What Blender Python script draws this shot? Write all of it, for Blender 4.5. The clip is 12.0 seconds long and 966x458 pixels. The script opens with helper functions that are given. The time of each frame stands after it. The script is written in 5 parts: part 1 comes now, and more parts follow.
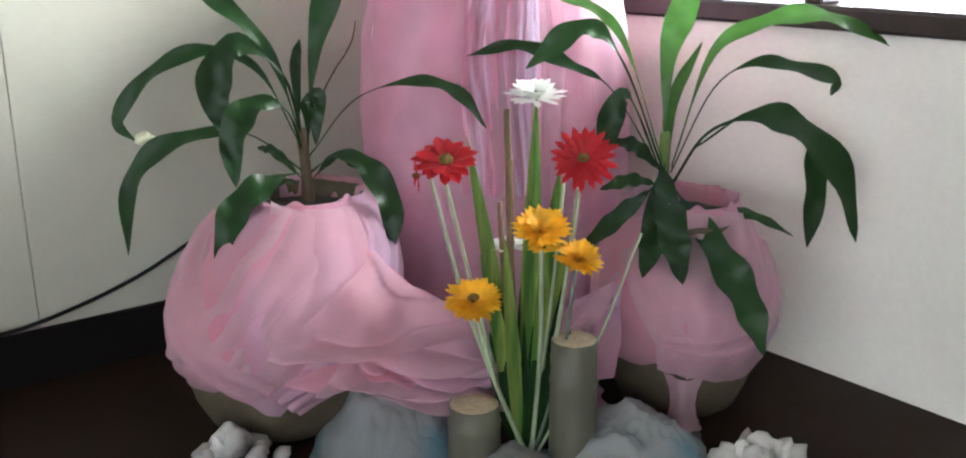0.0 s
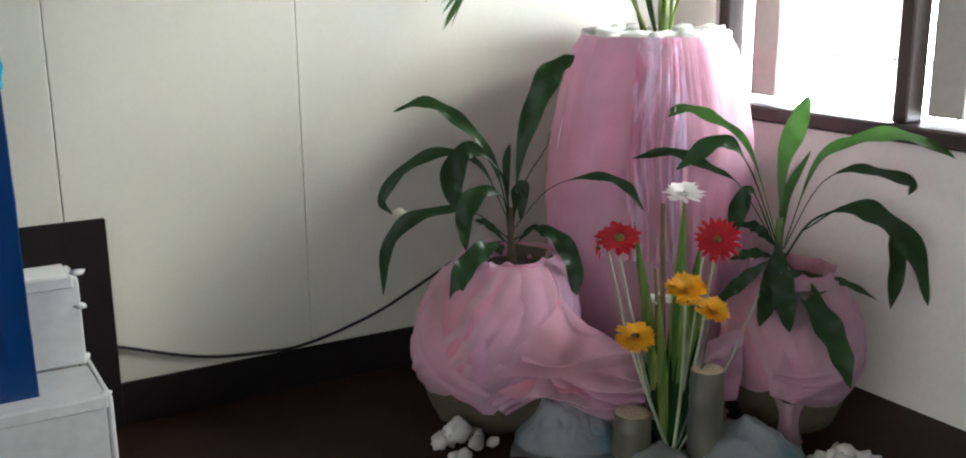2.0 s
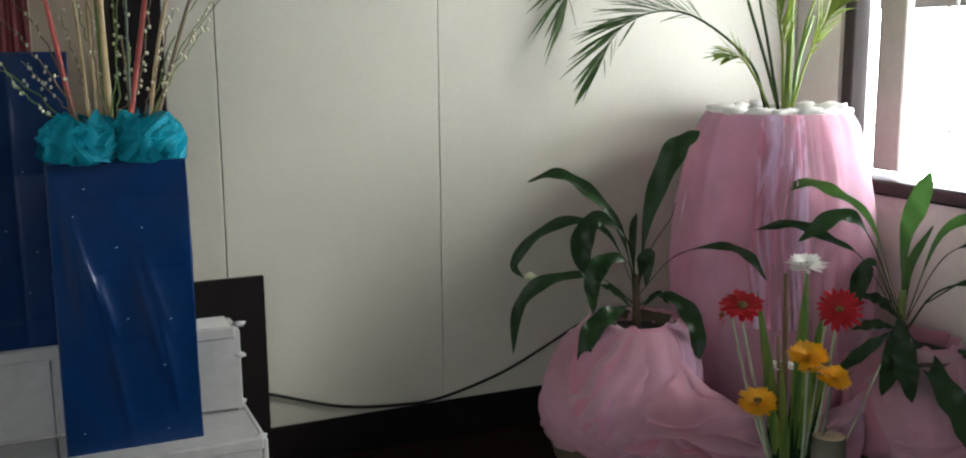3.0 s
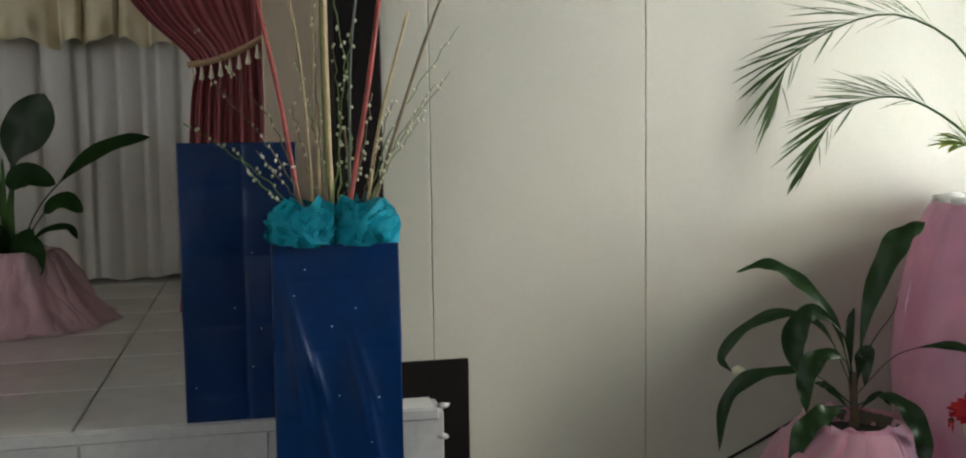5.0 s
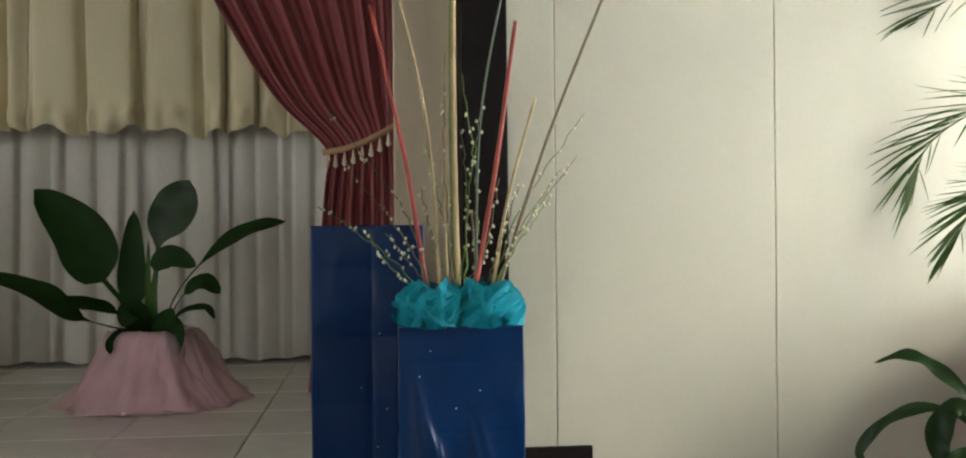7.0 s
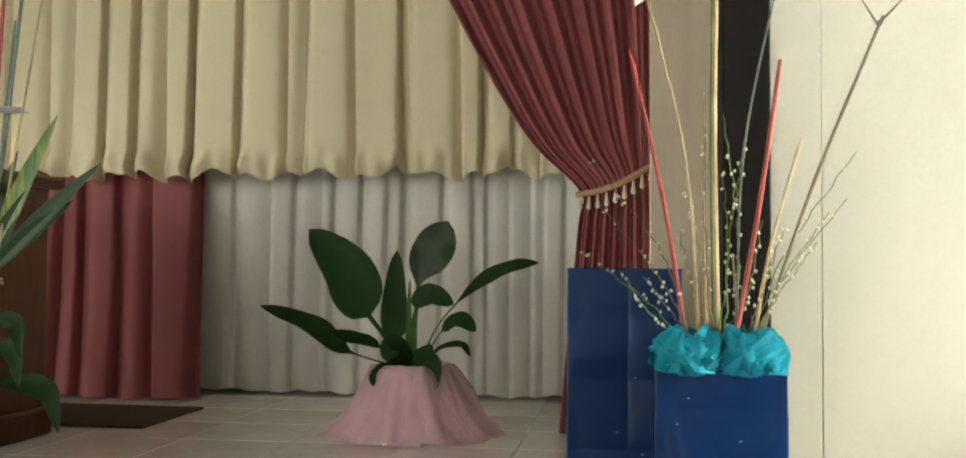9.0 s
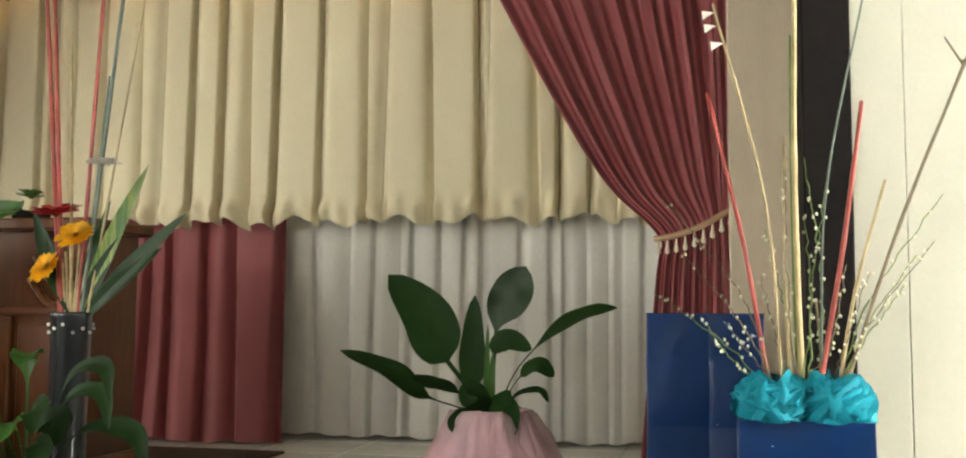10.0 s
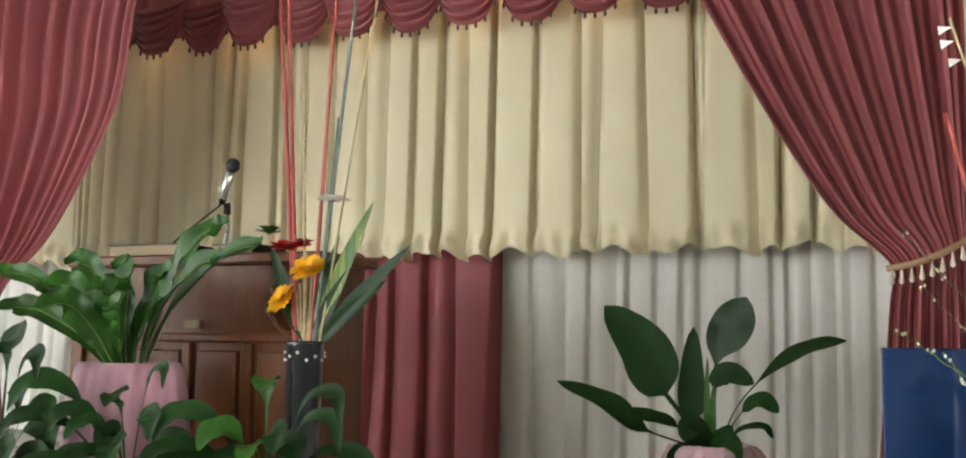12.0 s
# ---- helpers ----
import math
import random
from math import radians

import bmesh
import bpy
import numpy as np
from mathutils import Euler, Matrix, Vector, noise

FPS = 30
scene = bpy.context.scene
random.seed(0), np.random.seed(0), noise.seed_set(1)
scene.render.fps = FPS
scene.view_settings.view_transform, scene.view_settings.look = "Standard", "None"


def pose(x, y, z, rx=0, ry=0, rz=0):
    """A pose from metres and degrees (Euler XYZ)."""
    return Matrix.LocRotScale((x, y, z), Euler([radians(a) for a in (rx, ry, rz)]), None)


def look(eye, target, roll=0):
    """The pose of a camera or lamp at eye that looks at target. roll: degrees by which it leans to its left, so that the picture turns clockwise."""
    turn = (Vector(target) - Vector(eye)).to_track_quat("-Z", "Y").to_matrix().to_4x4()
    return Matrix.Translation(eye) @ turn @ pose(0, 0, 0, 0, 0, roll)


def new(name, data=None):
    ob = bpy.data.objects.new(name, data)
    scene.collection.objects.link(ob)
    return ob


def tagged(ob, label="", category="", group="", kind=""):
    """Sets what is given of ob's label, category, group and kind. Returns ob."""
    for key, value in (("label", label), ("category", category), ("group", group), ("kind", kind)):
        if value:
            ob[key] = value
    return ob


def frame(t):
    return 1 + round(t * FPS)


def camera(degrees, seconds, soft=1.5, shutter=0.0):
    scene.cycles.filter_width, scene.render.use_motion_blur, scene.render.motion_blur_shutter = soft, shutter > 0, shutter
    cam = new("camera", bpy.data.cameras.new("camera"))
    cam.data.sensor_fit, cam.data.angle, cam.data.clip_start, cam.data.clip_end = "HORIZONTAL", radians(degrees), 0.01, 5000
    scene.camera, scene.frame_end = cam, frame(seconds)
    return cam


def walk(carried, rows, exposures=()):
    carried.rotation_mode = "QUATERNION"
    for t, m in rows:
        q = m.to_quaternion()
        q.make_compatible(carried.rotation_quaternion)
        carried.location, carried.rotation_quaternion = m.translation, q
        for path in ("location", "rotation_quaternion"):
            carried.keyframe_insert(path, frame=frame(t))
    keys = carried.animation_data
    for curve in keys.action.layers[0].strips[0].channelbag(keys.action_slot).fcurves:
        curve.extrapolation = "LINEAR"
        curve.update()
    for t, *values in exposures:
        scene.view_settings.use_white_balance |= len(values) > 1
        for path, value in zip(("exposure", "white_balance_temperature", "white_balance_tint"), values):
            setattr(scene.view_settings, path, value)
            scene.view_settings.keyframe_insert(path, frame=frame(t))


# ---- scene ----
# ---- camera and its path ----
cam = camera(50.63, 12.0, soft=2.0)
PATH = [
    (0, pose(0.858, 1.090, 0.787, 73.68, 0.38, -37.86)),
    (0.5, pose(0.780, 1.029, 0.818, 74.23, 0.41, -37.30)),
    (1, pose(0.676, 0.919, 0.865, 74.83, 0.50, -34.85)),
    (1.5, pose(0.561, 0.816, 0.929, 74.84, 0.47, -33.51)),
    (2, pose(0.432, 0.653, 0.988, 76.20, 0.47, -30.51)),
    (2.5, pose(0.333, 0.550, 1.025, 77.71, 0.34, -27.80)),
    (3, pose(0.323, 0.547, 1.016, 79.98, 0.53, -24.22)),
    (3.5, pose(0.318, 0.550, 1.016, 81.53, 0.62, -21.45)),
    (5.5, pose(0.327, 0.540, 1.017, 86.48, 0.81, -10.87)),
    (6, pose(0.317, 0.539, 1.012, 88.15, 0.77, -10.00)),
    (6.5, pose(0.324, 0.534, 1.008, 89.21, 0.65, -8.12)),
    (8.5, pose(0.296, 0.537, 1.007, 91.79, -0.07, 4.24)),
    (9, pose(0.293, 0.535, 1.011, 92.32, -0.42, 7.97)),
    (9.5, pose(0.293, 0.531, 1.010, 93.30, -0.34, 9.73)),
    (10, pose(0.294, 0.524, 1.010, 94.83, -0.37, 12.31)),
    (10.5, pose(0.289, 0.522, 1.010, 96.20, -0.44, 14.41)),
    (11, pose(0.287, 0.517, 1.012, 96.71, -0.59, 16.98)),
    (11.5, pose(0.283, 0.517, 1.011, 96.62, -0.78, 20.66)),
    (12, pose(0.285, 0.519, 1.015, 96.35, -0.90, 24.20)),
]
walk(cam, PATH, exposures=((0, 1.15, 6000, 5), (1.5, 0.6, 6000, 6), (2.5, 0.05, 6200, 8), (3.5, -0.3, 6300, 8), (5.5, -0.3, 6600, 6), (6.5, -0.05, 6800, 5), (8.5, 0.75, 7200, 3),
                           (9.5, 1.1, 7300, 3), (12, 1.4, 6600, 4)))

# ---- world and lights ----
world = bpy.data.worlds.new("world")
scene.world = world
world.use_nodes = True
wn = world.node_tree
sky = wn.nodes.new("ShaderNodeTexSky")
sky.sky_type = "NISHITA"
sky.sun_disc = False
sky.sun_elevation, sky.sun_rotation = radians(26), radians(117)
wn.links.new(sky.outputs[0], wn.nodes["Background"].inputs[0])
wn.nodes["Background"].inputs[1].default_value = 0.12


def lamp(name, kind, energy, colour, m, size=0.1):
    data = bpy.data.lights.new(name, kind)
    data.energy, data.color = energy, colour
    if kind == "SUN":
        data.angle = size
    else:
        data.shadow_soft_size = size
    ob = new(name, data)
    ob.matrix_world = m
    return ob


lamp("sun", "SUN", 4.2, (1, 0.97, 0.92), look((0, 0, 8), (-8.8, 4.5, 3.2)), radians(16))
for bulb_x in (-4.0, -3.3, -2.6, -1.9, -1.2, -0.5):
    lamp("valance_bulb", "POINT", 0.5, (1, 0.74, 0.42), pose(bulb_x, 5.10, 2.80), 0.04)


# ---- materials ----
def material(name, colour, rough=0.6, metal=0.0, grain=(40, 0.06), stain=(3, 0.10), bump=(60, 0.05), stretch=(1, 1, 1),
             sheen=0.0, translucent=0.0, alpha=1.0, vary=0.0, second=None, mask=None, coat=0.0, spec=0.4):
    m = bpy.data.materials.new(name)
    m.use_nodes = True
    nt = m.node_tree
    b = nt.nodes["Principled BSDF"]
    co = nt.nodes.new("ShaderNodeTexCoord")
    mp = nt.nodes.new("ShaderNodeMapping")
    mp.inputs["Scale"].default_value = stretch
    nt.links.new(co.outputs["Object"], mp.inputs[0])

    def tex(scale, detail=4):
        n = nt.nodes.new("ShaderNodeTexNoise")
        n.inputs["Scale"].default_value, n.inputs["Detail"].default_value = scale, detail
        nt.links.new(mp.outputs[0], n.inputs["Vector"])
        return n.outputs["Fac"]

    def scaled(value, low, high):
        r = nt.nodes.new("ShaderNodeMapRange")
        r.inputs["From Min"].default_value, r.inputs["From Max"].default_value = 0.25, 0.75
        r.inputs["To Min"].default_value, r.inputs["To Max"].default_value = low, high
        nt.links.new(value, r.inputs["Value"])
        return r.outputs[0]

    def times(a, c):
        n = nt.nodes.new("ShaderNodeMath")
        n.operation = "MULTIPLY"
        nt.links.new(a, n.inputs[0])
        nt.links.new(c, n.inputs[1])
        return n.outputs[0]

    val = times(scaled(tex(grain[0]), 1 - grain[1], 1 + grain[1]), scaled(tex(stain[0], 6), 1 - stain[1], 1 + stain[1]))
    if vary:
        info = nt.nodes.new("ShaderNodeObjectInfo")
        r = nt.nodes.new("ShaderNodeMapRange")
        r.inputs["To Min"].default_value, r.inputs["To Max"].default_value = 1 - vary, 1 + vary
        nt.links.new(info.outputs["Random"], r.inputs["Value"])
        val = times(val, r.outputs[0])
    hsv = nt.nodes.new("ShaderNodeHueSaturation")
    hsv.inputs["Color"].default_value = (*colour, 1)
    if second:
        mix = nt.nodes.new("ShaderNodeMix")
        mix.data_type = "RGBA"
        mix.inputs["A"].default_value, mix.inputs["B"].default_value = (*colour, 1), (*second, 1)
        nt.links.new(scaled(tex(mask[0], 5), mask[1], mask[2]), mix.inputs["Factor"])
        nt.links.new(mix.outputs["Result"], hsv.inputs["Color"])
    nt.links.new(val, hsv.inputs["Value"])
    nt.links.new(hsv.outputs[0], b.inputs["Base Color"])
    nt.links.new(scaled(tex(stain[0] * 2.3), max(rough - 0.08, 0.02), min(rough + 0.08, 1)), b.inputs["Roughness"])
    b.inputs["Metallic"].default_value = metal
    b.inputs["Sheen Weight"].default_value = sheen
    b.inputs["Coat Weight"].default_value = coat
    b.inputs["Specular IOR Level"].default_value = spec
    b.inputs["Alpha"].default_value = alpha
    if bump[1]:
        bp = nt.nodes.new("ShaderNodeBump")
        bp.inputs["Strength"].default_value, bp.inputs["Distance"].default_value = bump[1], 0.01
        nt.links.new(tex(bump[0], 5), bp.inputs["Height"])
        nt.links.new(bp.outputs[0], b.inputs["Normal"])
    if translucent:
        tr = nt.nodes.new("ShaderNodeBsdfTranslucent")
        nt.links.new(hsv.outputs[0], tr.inputs["Color"])
        ms = nt.nodes.new("ShaderNodeMixShader")
        ms.inputs[0].default_value = translucent
        nt.links.new(b.outputs[0], ms.inputs[1])
        nt.links.new(tr.outputs[0], ms.inputs[2])
        nt.links.new(ms.outputs[0], nt.nodes["Material Output"].inputs[0])
    return m


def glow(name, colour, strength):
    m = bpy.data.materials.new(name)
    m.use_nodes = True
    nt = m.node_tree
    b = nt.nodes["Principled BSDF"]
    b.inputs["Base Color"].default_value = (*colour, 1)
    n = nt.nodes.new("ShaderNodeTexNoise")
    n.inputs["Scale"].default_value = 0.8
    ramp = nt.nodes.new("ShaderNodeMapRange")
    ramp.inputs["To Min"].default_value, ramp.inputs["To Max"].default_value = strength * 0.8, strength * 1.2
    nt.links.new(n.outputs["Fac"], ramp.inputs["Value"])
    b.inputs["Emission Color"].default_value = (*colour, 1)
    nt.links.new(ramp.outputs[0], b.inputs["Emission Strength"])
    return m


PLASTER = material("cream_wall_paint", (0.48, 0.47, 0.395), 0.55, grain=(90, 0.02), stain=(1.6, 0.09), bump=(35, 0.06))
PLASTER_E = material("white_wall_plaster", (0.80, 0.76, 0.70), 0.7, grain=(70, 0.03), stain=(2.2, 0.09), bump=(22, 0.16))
FLOOR = material("brown_waxed_cement", (0.018, 0.008, 0.005), 0.55, spec=0.12, grain=(60, 0.12), stain=(2.5, 0.25), bump=(30, 0.05))
DARK = material("dark_brown_paint", (0.007, 0.005, 0.005), 0.7, grain=(50, 0.15), stain=(4, 0.2), bump=(40, 0.08), spec=0.15)
FRAME = material("dark_frame_wood", (0.035, 0.022, 0.020), 0.5, grain=(80, 0.15), stain=(6, 0.2), bump=(60, 0.1), stretch=(1, 4, 1))
CEIL = material("ceiling_board", (0.62, 0.60, 0.54), 0.8)
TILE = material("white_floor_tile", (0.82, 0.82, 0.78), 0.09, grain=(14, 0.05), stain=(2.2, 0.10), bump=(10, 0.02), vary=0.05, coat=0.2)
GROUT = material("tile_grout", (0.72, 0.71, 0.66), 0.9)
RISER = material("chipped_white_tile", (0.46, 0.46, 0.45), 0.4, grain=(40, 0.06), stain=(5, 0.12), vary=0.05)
BEIGE = material("beige_painted_panel", (0.56, 0.47, 0.35), 0.6, stretch=(8, 8, 0.6), stain=(2, 0.08))
CREAM = material("cream_satin_curtain", (0.80, 0.72, 0.50), 0.6, grain=(300, 0.04), stain=(3, 0.05), bump=(240, 0.06), stretch=(1, 1, 0.15), sheen=0.25, translucent=0.12)
GREYC = material("pale_grey_curtain", (0.86, 0.84, 0.80), 0.75, grain=(300, 0.05), stain=(3, 0.06), bump=(240, 0.08), stretch=(1, 1, 0.15), sheen=0.2, translucent=0.12)
MAROON = material("maroon_curtain", (0.27, 0.058, 0.066), 0.55, grain=(260, 0.06), stain=(4, 0.08), bump=(220, 0.08), stretch=(1, 1, 0.12), sheen=0.15)
ROPE = material("gold_cord", (0.42, 0.27, 0.16), 0.5, grain=(200, 0.2))
BEAD = material("cream_tassel", (0.70, 0.64, 0.52), 0.4)
DARKBEAD = material("dark_tassel", (0.10, 0.045, 0.03), 0.45)
TULLE = material("pink_tulle", (0.66, 0.315, 0.39), 0.85, grain=(500, 0.05), stain=(7, 0.12), bump=(60, 0.15), translucent=0.35, sheen=0.2, spec=0.1, stretch=(1, 1, 0.35), second=(0.50, 0.38, 0.53), mask=(3.5, -0.5, 1.2))
TULLE_PALE = material("sheer_pink_tulle", (0.84, 0.60, 0.68), 0.9, grain=(500, 0.05), stain=(9, 0.15), bump=(60, 0.15), translucent=0.45, alpha=0.42, spec=0.1)
TULLE_LIGHT = material("pale_pink_tulle", (0.92, 0.62, 0.70), 0.9, grain=(400, 0.05), stain=(8, 0.12), bump=(60, 0.2), translucent=0.12, sheen=0.2, spec=0.1)
SHEER_LIGHT = material("sheer_pale_tulle", (0.95, 0.74, 0.80), 0.9, grain=(400, 0.05), stain=(8, 0.12), bump=(60, 0.2), translucent=0.2, alpha=0.35, spec=0.1)
# lilac-white streaks: cloth tones, with pleat highlights also put into the colour
SATIN = material("streaked_pink_satin", (0.68, 0.36, 0.47), 0.6, grain=(60, 0.08), stain=(14, 0.16), bump=(30, 0.3), stretch=(3, 3, 0.12), translucent=0.5, sheen=0.2, second=(0.88, 0.78, 0.93), mask=(9, -1.3, 1.9))
WHITE_TULLE = material("white_blue_tulle", (0.72, 0.74, 0.74), 0.9, grain=(400, 0.05), stain=(14, 0.15), bump=(70, 0.4), translucent=0.4, alpha=0.30, second=(0.20, 0.54, 0.66), mask=(7, -1.5, 1.1))
CLAY = material("clay_jar", (0.085, 0.068, 0.042), 0.75, grain=(40, 0.2), stain=(6, 0.35), bump=(20, 0.3))
SOIL = material("dark_soil", (0.03, 0.022, 0.018), 0.95, grain=(90, 0.4), bump=(60, 0.6))
LEAF = material("dark_green_leaf", (0.015, 0.044, 0.011), 0.38, spec=0.28, grain=(30, 0.15), stain=(9, 0.25), bump=(50, 0.1), translucent=0.22, vary=0.2)
LEAF_B = material("bright_green_leaf", (0.06, 0.155, 0.028), 0.38, grain=(30, 0.15), stain=(9, 0.25), bump=(50, 0.1), translucent=0.4, vary=0.15)
LEAF_D = material("broad_dark_leaf", (0.012, 0.040, 0.008), 0.5, spec=0.12, grain=(25, 0.12), stain=(6, 0.25), bump=(30, 0.1), translucent=0.15, vary=0.2)
BLADE = material("striped_sword_leaf", (0.07, 0.17, 0.03), 0.35, grain=(60, 0.2), stain=(6, 0.3), stretch=(6, 6, 0.4), translucent=0.3, second=(0.38, 0.42, 0.10), mask=(10, -0.4, 0.9))
FERN = material("fern_leaf", (0.032, 0.115, 0.012), 0.36, spec=0.4, grain=(30, 0.15), stain=(7, 0.3), bump=(40, 0.15), translucent=0.35, vary=0.2)
# PALM_B repeats PALM with backlight put into a paler, yellower colour
PALM_B = material("palm_leaflet_backlight_tint", (0.20, 0.27, 0.045), 0.45, grain=(30, 0.2), stain=(3, 0.3), translucent=0.5)
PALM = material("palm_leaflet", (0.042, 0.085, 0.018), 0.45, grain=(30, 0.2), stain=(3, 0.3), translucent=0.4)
STALK = material("green_stalk", (0.13, 0.20, 0.05), 0.5, grain=(50, 0.15), stain=(8, 0.2), translucent=0.0)
PALE_STALK = material("pale_flower_stalk", (0.34, 0.40, 0.26), 0.45, grain=(60, 0.12), stain=(10, 0.2))
DRY = material("dry_brown_stalk", (0.15, 0.095, 0.05), 0.7, grain=(60, 0.2), stain=(10, 0.3))
BROWN = material("brown_stem", (0.10, 0.07, 0.045), 0.75, grain=(60, 0.2), bump=(60, 0.3))
RED = material("red_petal", (0.40, 0.006, 0.014), 0.6, grain=(60, 0.12), stain=(20, 0.2), translucent=0.18)
YELLOW = material("yellow_petal", (0.90, 0.50, 0.02), 0.5, grain=(60, 0.1), stain=(30, 0.2), translucent=0.3)
WHITE = material("white_petal", (0.86, 0.86, 0.82), 0.5, grain=(60, 0.05), translucent=0.35)
CENTRE = material("flower_centre", (0.16, 0.10, 0.02), 0.8, grain=(200, 0.4), bump=(200, 0.5))
BAMBOO = material("grey_bamboo", (0.105, 0.10, 0.072), 0.5, grain=(30, 0.12), stain=(8, 0.25), bump=(40, 0.12), stretch=(1, 1, 0.3))
BAMBOO_CUT = material("cut_bamboo_end", (0.50, 0.41, 0.27), 0.75, grain=(120, 0.2), stain=(12, 0.2))
PEBBLE = material("white_pebble", (0.42, 0.40, 0.38), 0.55, grain=(60, 0.08), stain=(12, 0.12), vary=0.2)
BLUE = material("blue_foil_paper", (0.001, 0.022, 0.095), 0.34, grain=(25, 0.12), stain=(5, 0.12), bump=(14, 0.18), spec=0.4)
TEAL = material("teal_crepe_paper", (0.004, 0.25, 0.34), 0.6, spec=0.2, grain=(80, 0.1), stain=(12, 0.15), bump=(160, 0.08), translucent=0.1)
SILVER = material("silver_fleck", (0.6, 0.66, 0.75), 0.3)
REDSTICK = material("red_painted_stick", (0.34, 0.06, 0.048), 0.5, grain=(40, 0.15), stain=(15, 0.25), bump=(40, 0.1))
GREENSTICK = material("green_grey_stick", (0.12, 0.15, 0.12), 0.55, grain=(40, 0.15), stain=(15, 0.25))
TAN = material("tan_dry_stick", (0.44, 0.35, 0.19), 0.6, grain=(40, 0.15), stain=(15, 0.25), bump=(60, 0.2))
TWIG = material("grey_brown_twig", (0.19, 0.15, 0.10), 0.75, grain=(60, 0.2))
BUD = material("pale_bud", (0.58, 0.58, 0.40), 0.7)
WOOD = material("varnished_mahogany", (0.115, 0.036, 0.010), 0.34, grain=(14, 0.2), stain=(2, 0.35), bump=(30, 0.03), stretch=(6, 6, 0.8), spec=0.25)
VASE = material("dark_glass_vase", (0.02, 0.022, 0.024), 0.15, coat=0.5)
BLACK = material("black_plastic", (0.012, 0.012, 0.013), 0.55, spec=0.25)
CHROME = material("brushed_steel", (0.6, 0.6, 0.6), 0.3, 1.0)
PAPER = material("book_pages", (0.27, 0.21, 0.13), 0.8, stretch=(1, 1, 30), grain=(20, 0.15))
PINKPOT = material("pink_satin_pot_cover", (0.50, 0.26, 0.33), 0.6, grain=(300, 0.05), stain=(5, 0.1), sheen=0.3, translucent=0.1)
RUG = material("dark_brown_mat", (0.05, 0.03, 0.02), 0.95, grain=(200, 0.3), bump=(200, 0.5))
# emission on the outer wall stands in for daylight through the window
OUT = glow("glowing_outdoor_wall", (0.95, 0.97, 1.0), 31.0)
# west and south glows are added fill for the stage, never in view
OUTW = glow("added_west_glow", (0.97, 0.98, 1.0), 1.3)
OUTS = glow("added_south_glow", (0.97, 0.98, 1.0), 2.3)
GRILL = material("white_window_bar", (0.75, 0.75, 0.73), 0.5)
PIER = material("grey_outer_pier", (0.50, 0.47, 0.42), 0.8, stain=(3, 0.12))
CANOPY = material("far_fence_rail", (0.10, 0.09, 0.085), 0.8)


# ---- mesh helpers ----
UPV = Vector((0.7, 0.3, 1.1))


def mesh_of(name, verts, faces, smooth=True):
    me = bpy.data.meshes.new(name)
    me.from_pydata([tuple(v) for v in verts], [], faces)
    me.validate()
    if smooth:
        me.polygons.foreach_set("use_smooth", [True] * len(me.polygons))
    me.update()
    return me


def root_of(ob):
    while ob.parent:
        ob = ob.parent
    return ob


def part(name, data, mat, parent=None, label=""):
    """data: (verts, faces) in world places, or a ready mesh in the thing's own places."""
    if isinstance(data, tuple):
        base = root_of(parent).location if parent else Vector((0, 0, 0))
        data = mesh_of(name, [Vector(v) - base for v in data[0]], data[1], data[2] if len(data) > 2 else True)
    if mat and not data.materials:
        data.materials.append(mat)
    ob = new(name, data)
    ob.parent = parent
    if label:
        tagged(ob, label)
    return ob


def thing(name, at, label, category, group="", kind=""):
    ob = new(name)
    ob.empty_display_size = 0.05
    ob.location = at
    return tagged(ob, label, category, group, kind)


def single(name, data, mat, label, category="", kind="", group=""):
    return tagged(part(name, data, mat), label, category, group, kind)


def joined(*shapes):
    verts, faces = [], []
    smooth = True
    for s in shapes:
        n = len(verts)
        verts += list(s[0])
        faces += [[i + n for i in f] for f in s[1]]
        if len(s) > 2:
            smooth = s[2]
    return verts, faces, smooth


def block(x0, x1, y0, y1, z0, z1, r=0.004):
    """A box with bevelled edges."""
    bm = bmesh.new()
    bmesh.ops.create_cube(bm, size=1)
    for v in bm.verts:
        v.co = Vector(((x0 + x1) / 2 + v.co.x * (x1 - x0), (y0 + y1) / 2 + v.co.y * (y1 - y0), (z0 + z1) / 2 + v.co.z * (z1 - z0)))
    if r:
        r = min(r, (x1 - x0) / 3, (y1 - y0) / 3, (z1 - z0) / 3)
        bmesh.ops.bevel(bm, geom=bm.edges[:], offset=r, segments=1, affect="EDGES")
    out = ([v.co.copy() for v in bm.verts], [[v.index for v in f.verts] for f in bm.faces], False)
    bm.free()
    return out


def spline(pts, n):
    """n points along a smooth curve through pts."""
    p = [Vector(q) for q in pts]
    p = [p[0] * 2 - p[1]] + p + [p[-1] * 2 - p[-2]]
    out = []
    for k in range(n):
        t = k / (n - 1) * (len(p) - 3)
        i = min(int(t), len(p) - 4)
        t -= i
        a, b, c, d = p[i:i + 4]
        out.append(0.5 * (2 * b + (c - a) * t + (2 * a - 5 * b + 4 * c - d) * t * t + (3 * b - a - 3 * c + d) * t ** 3))
    return out


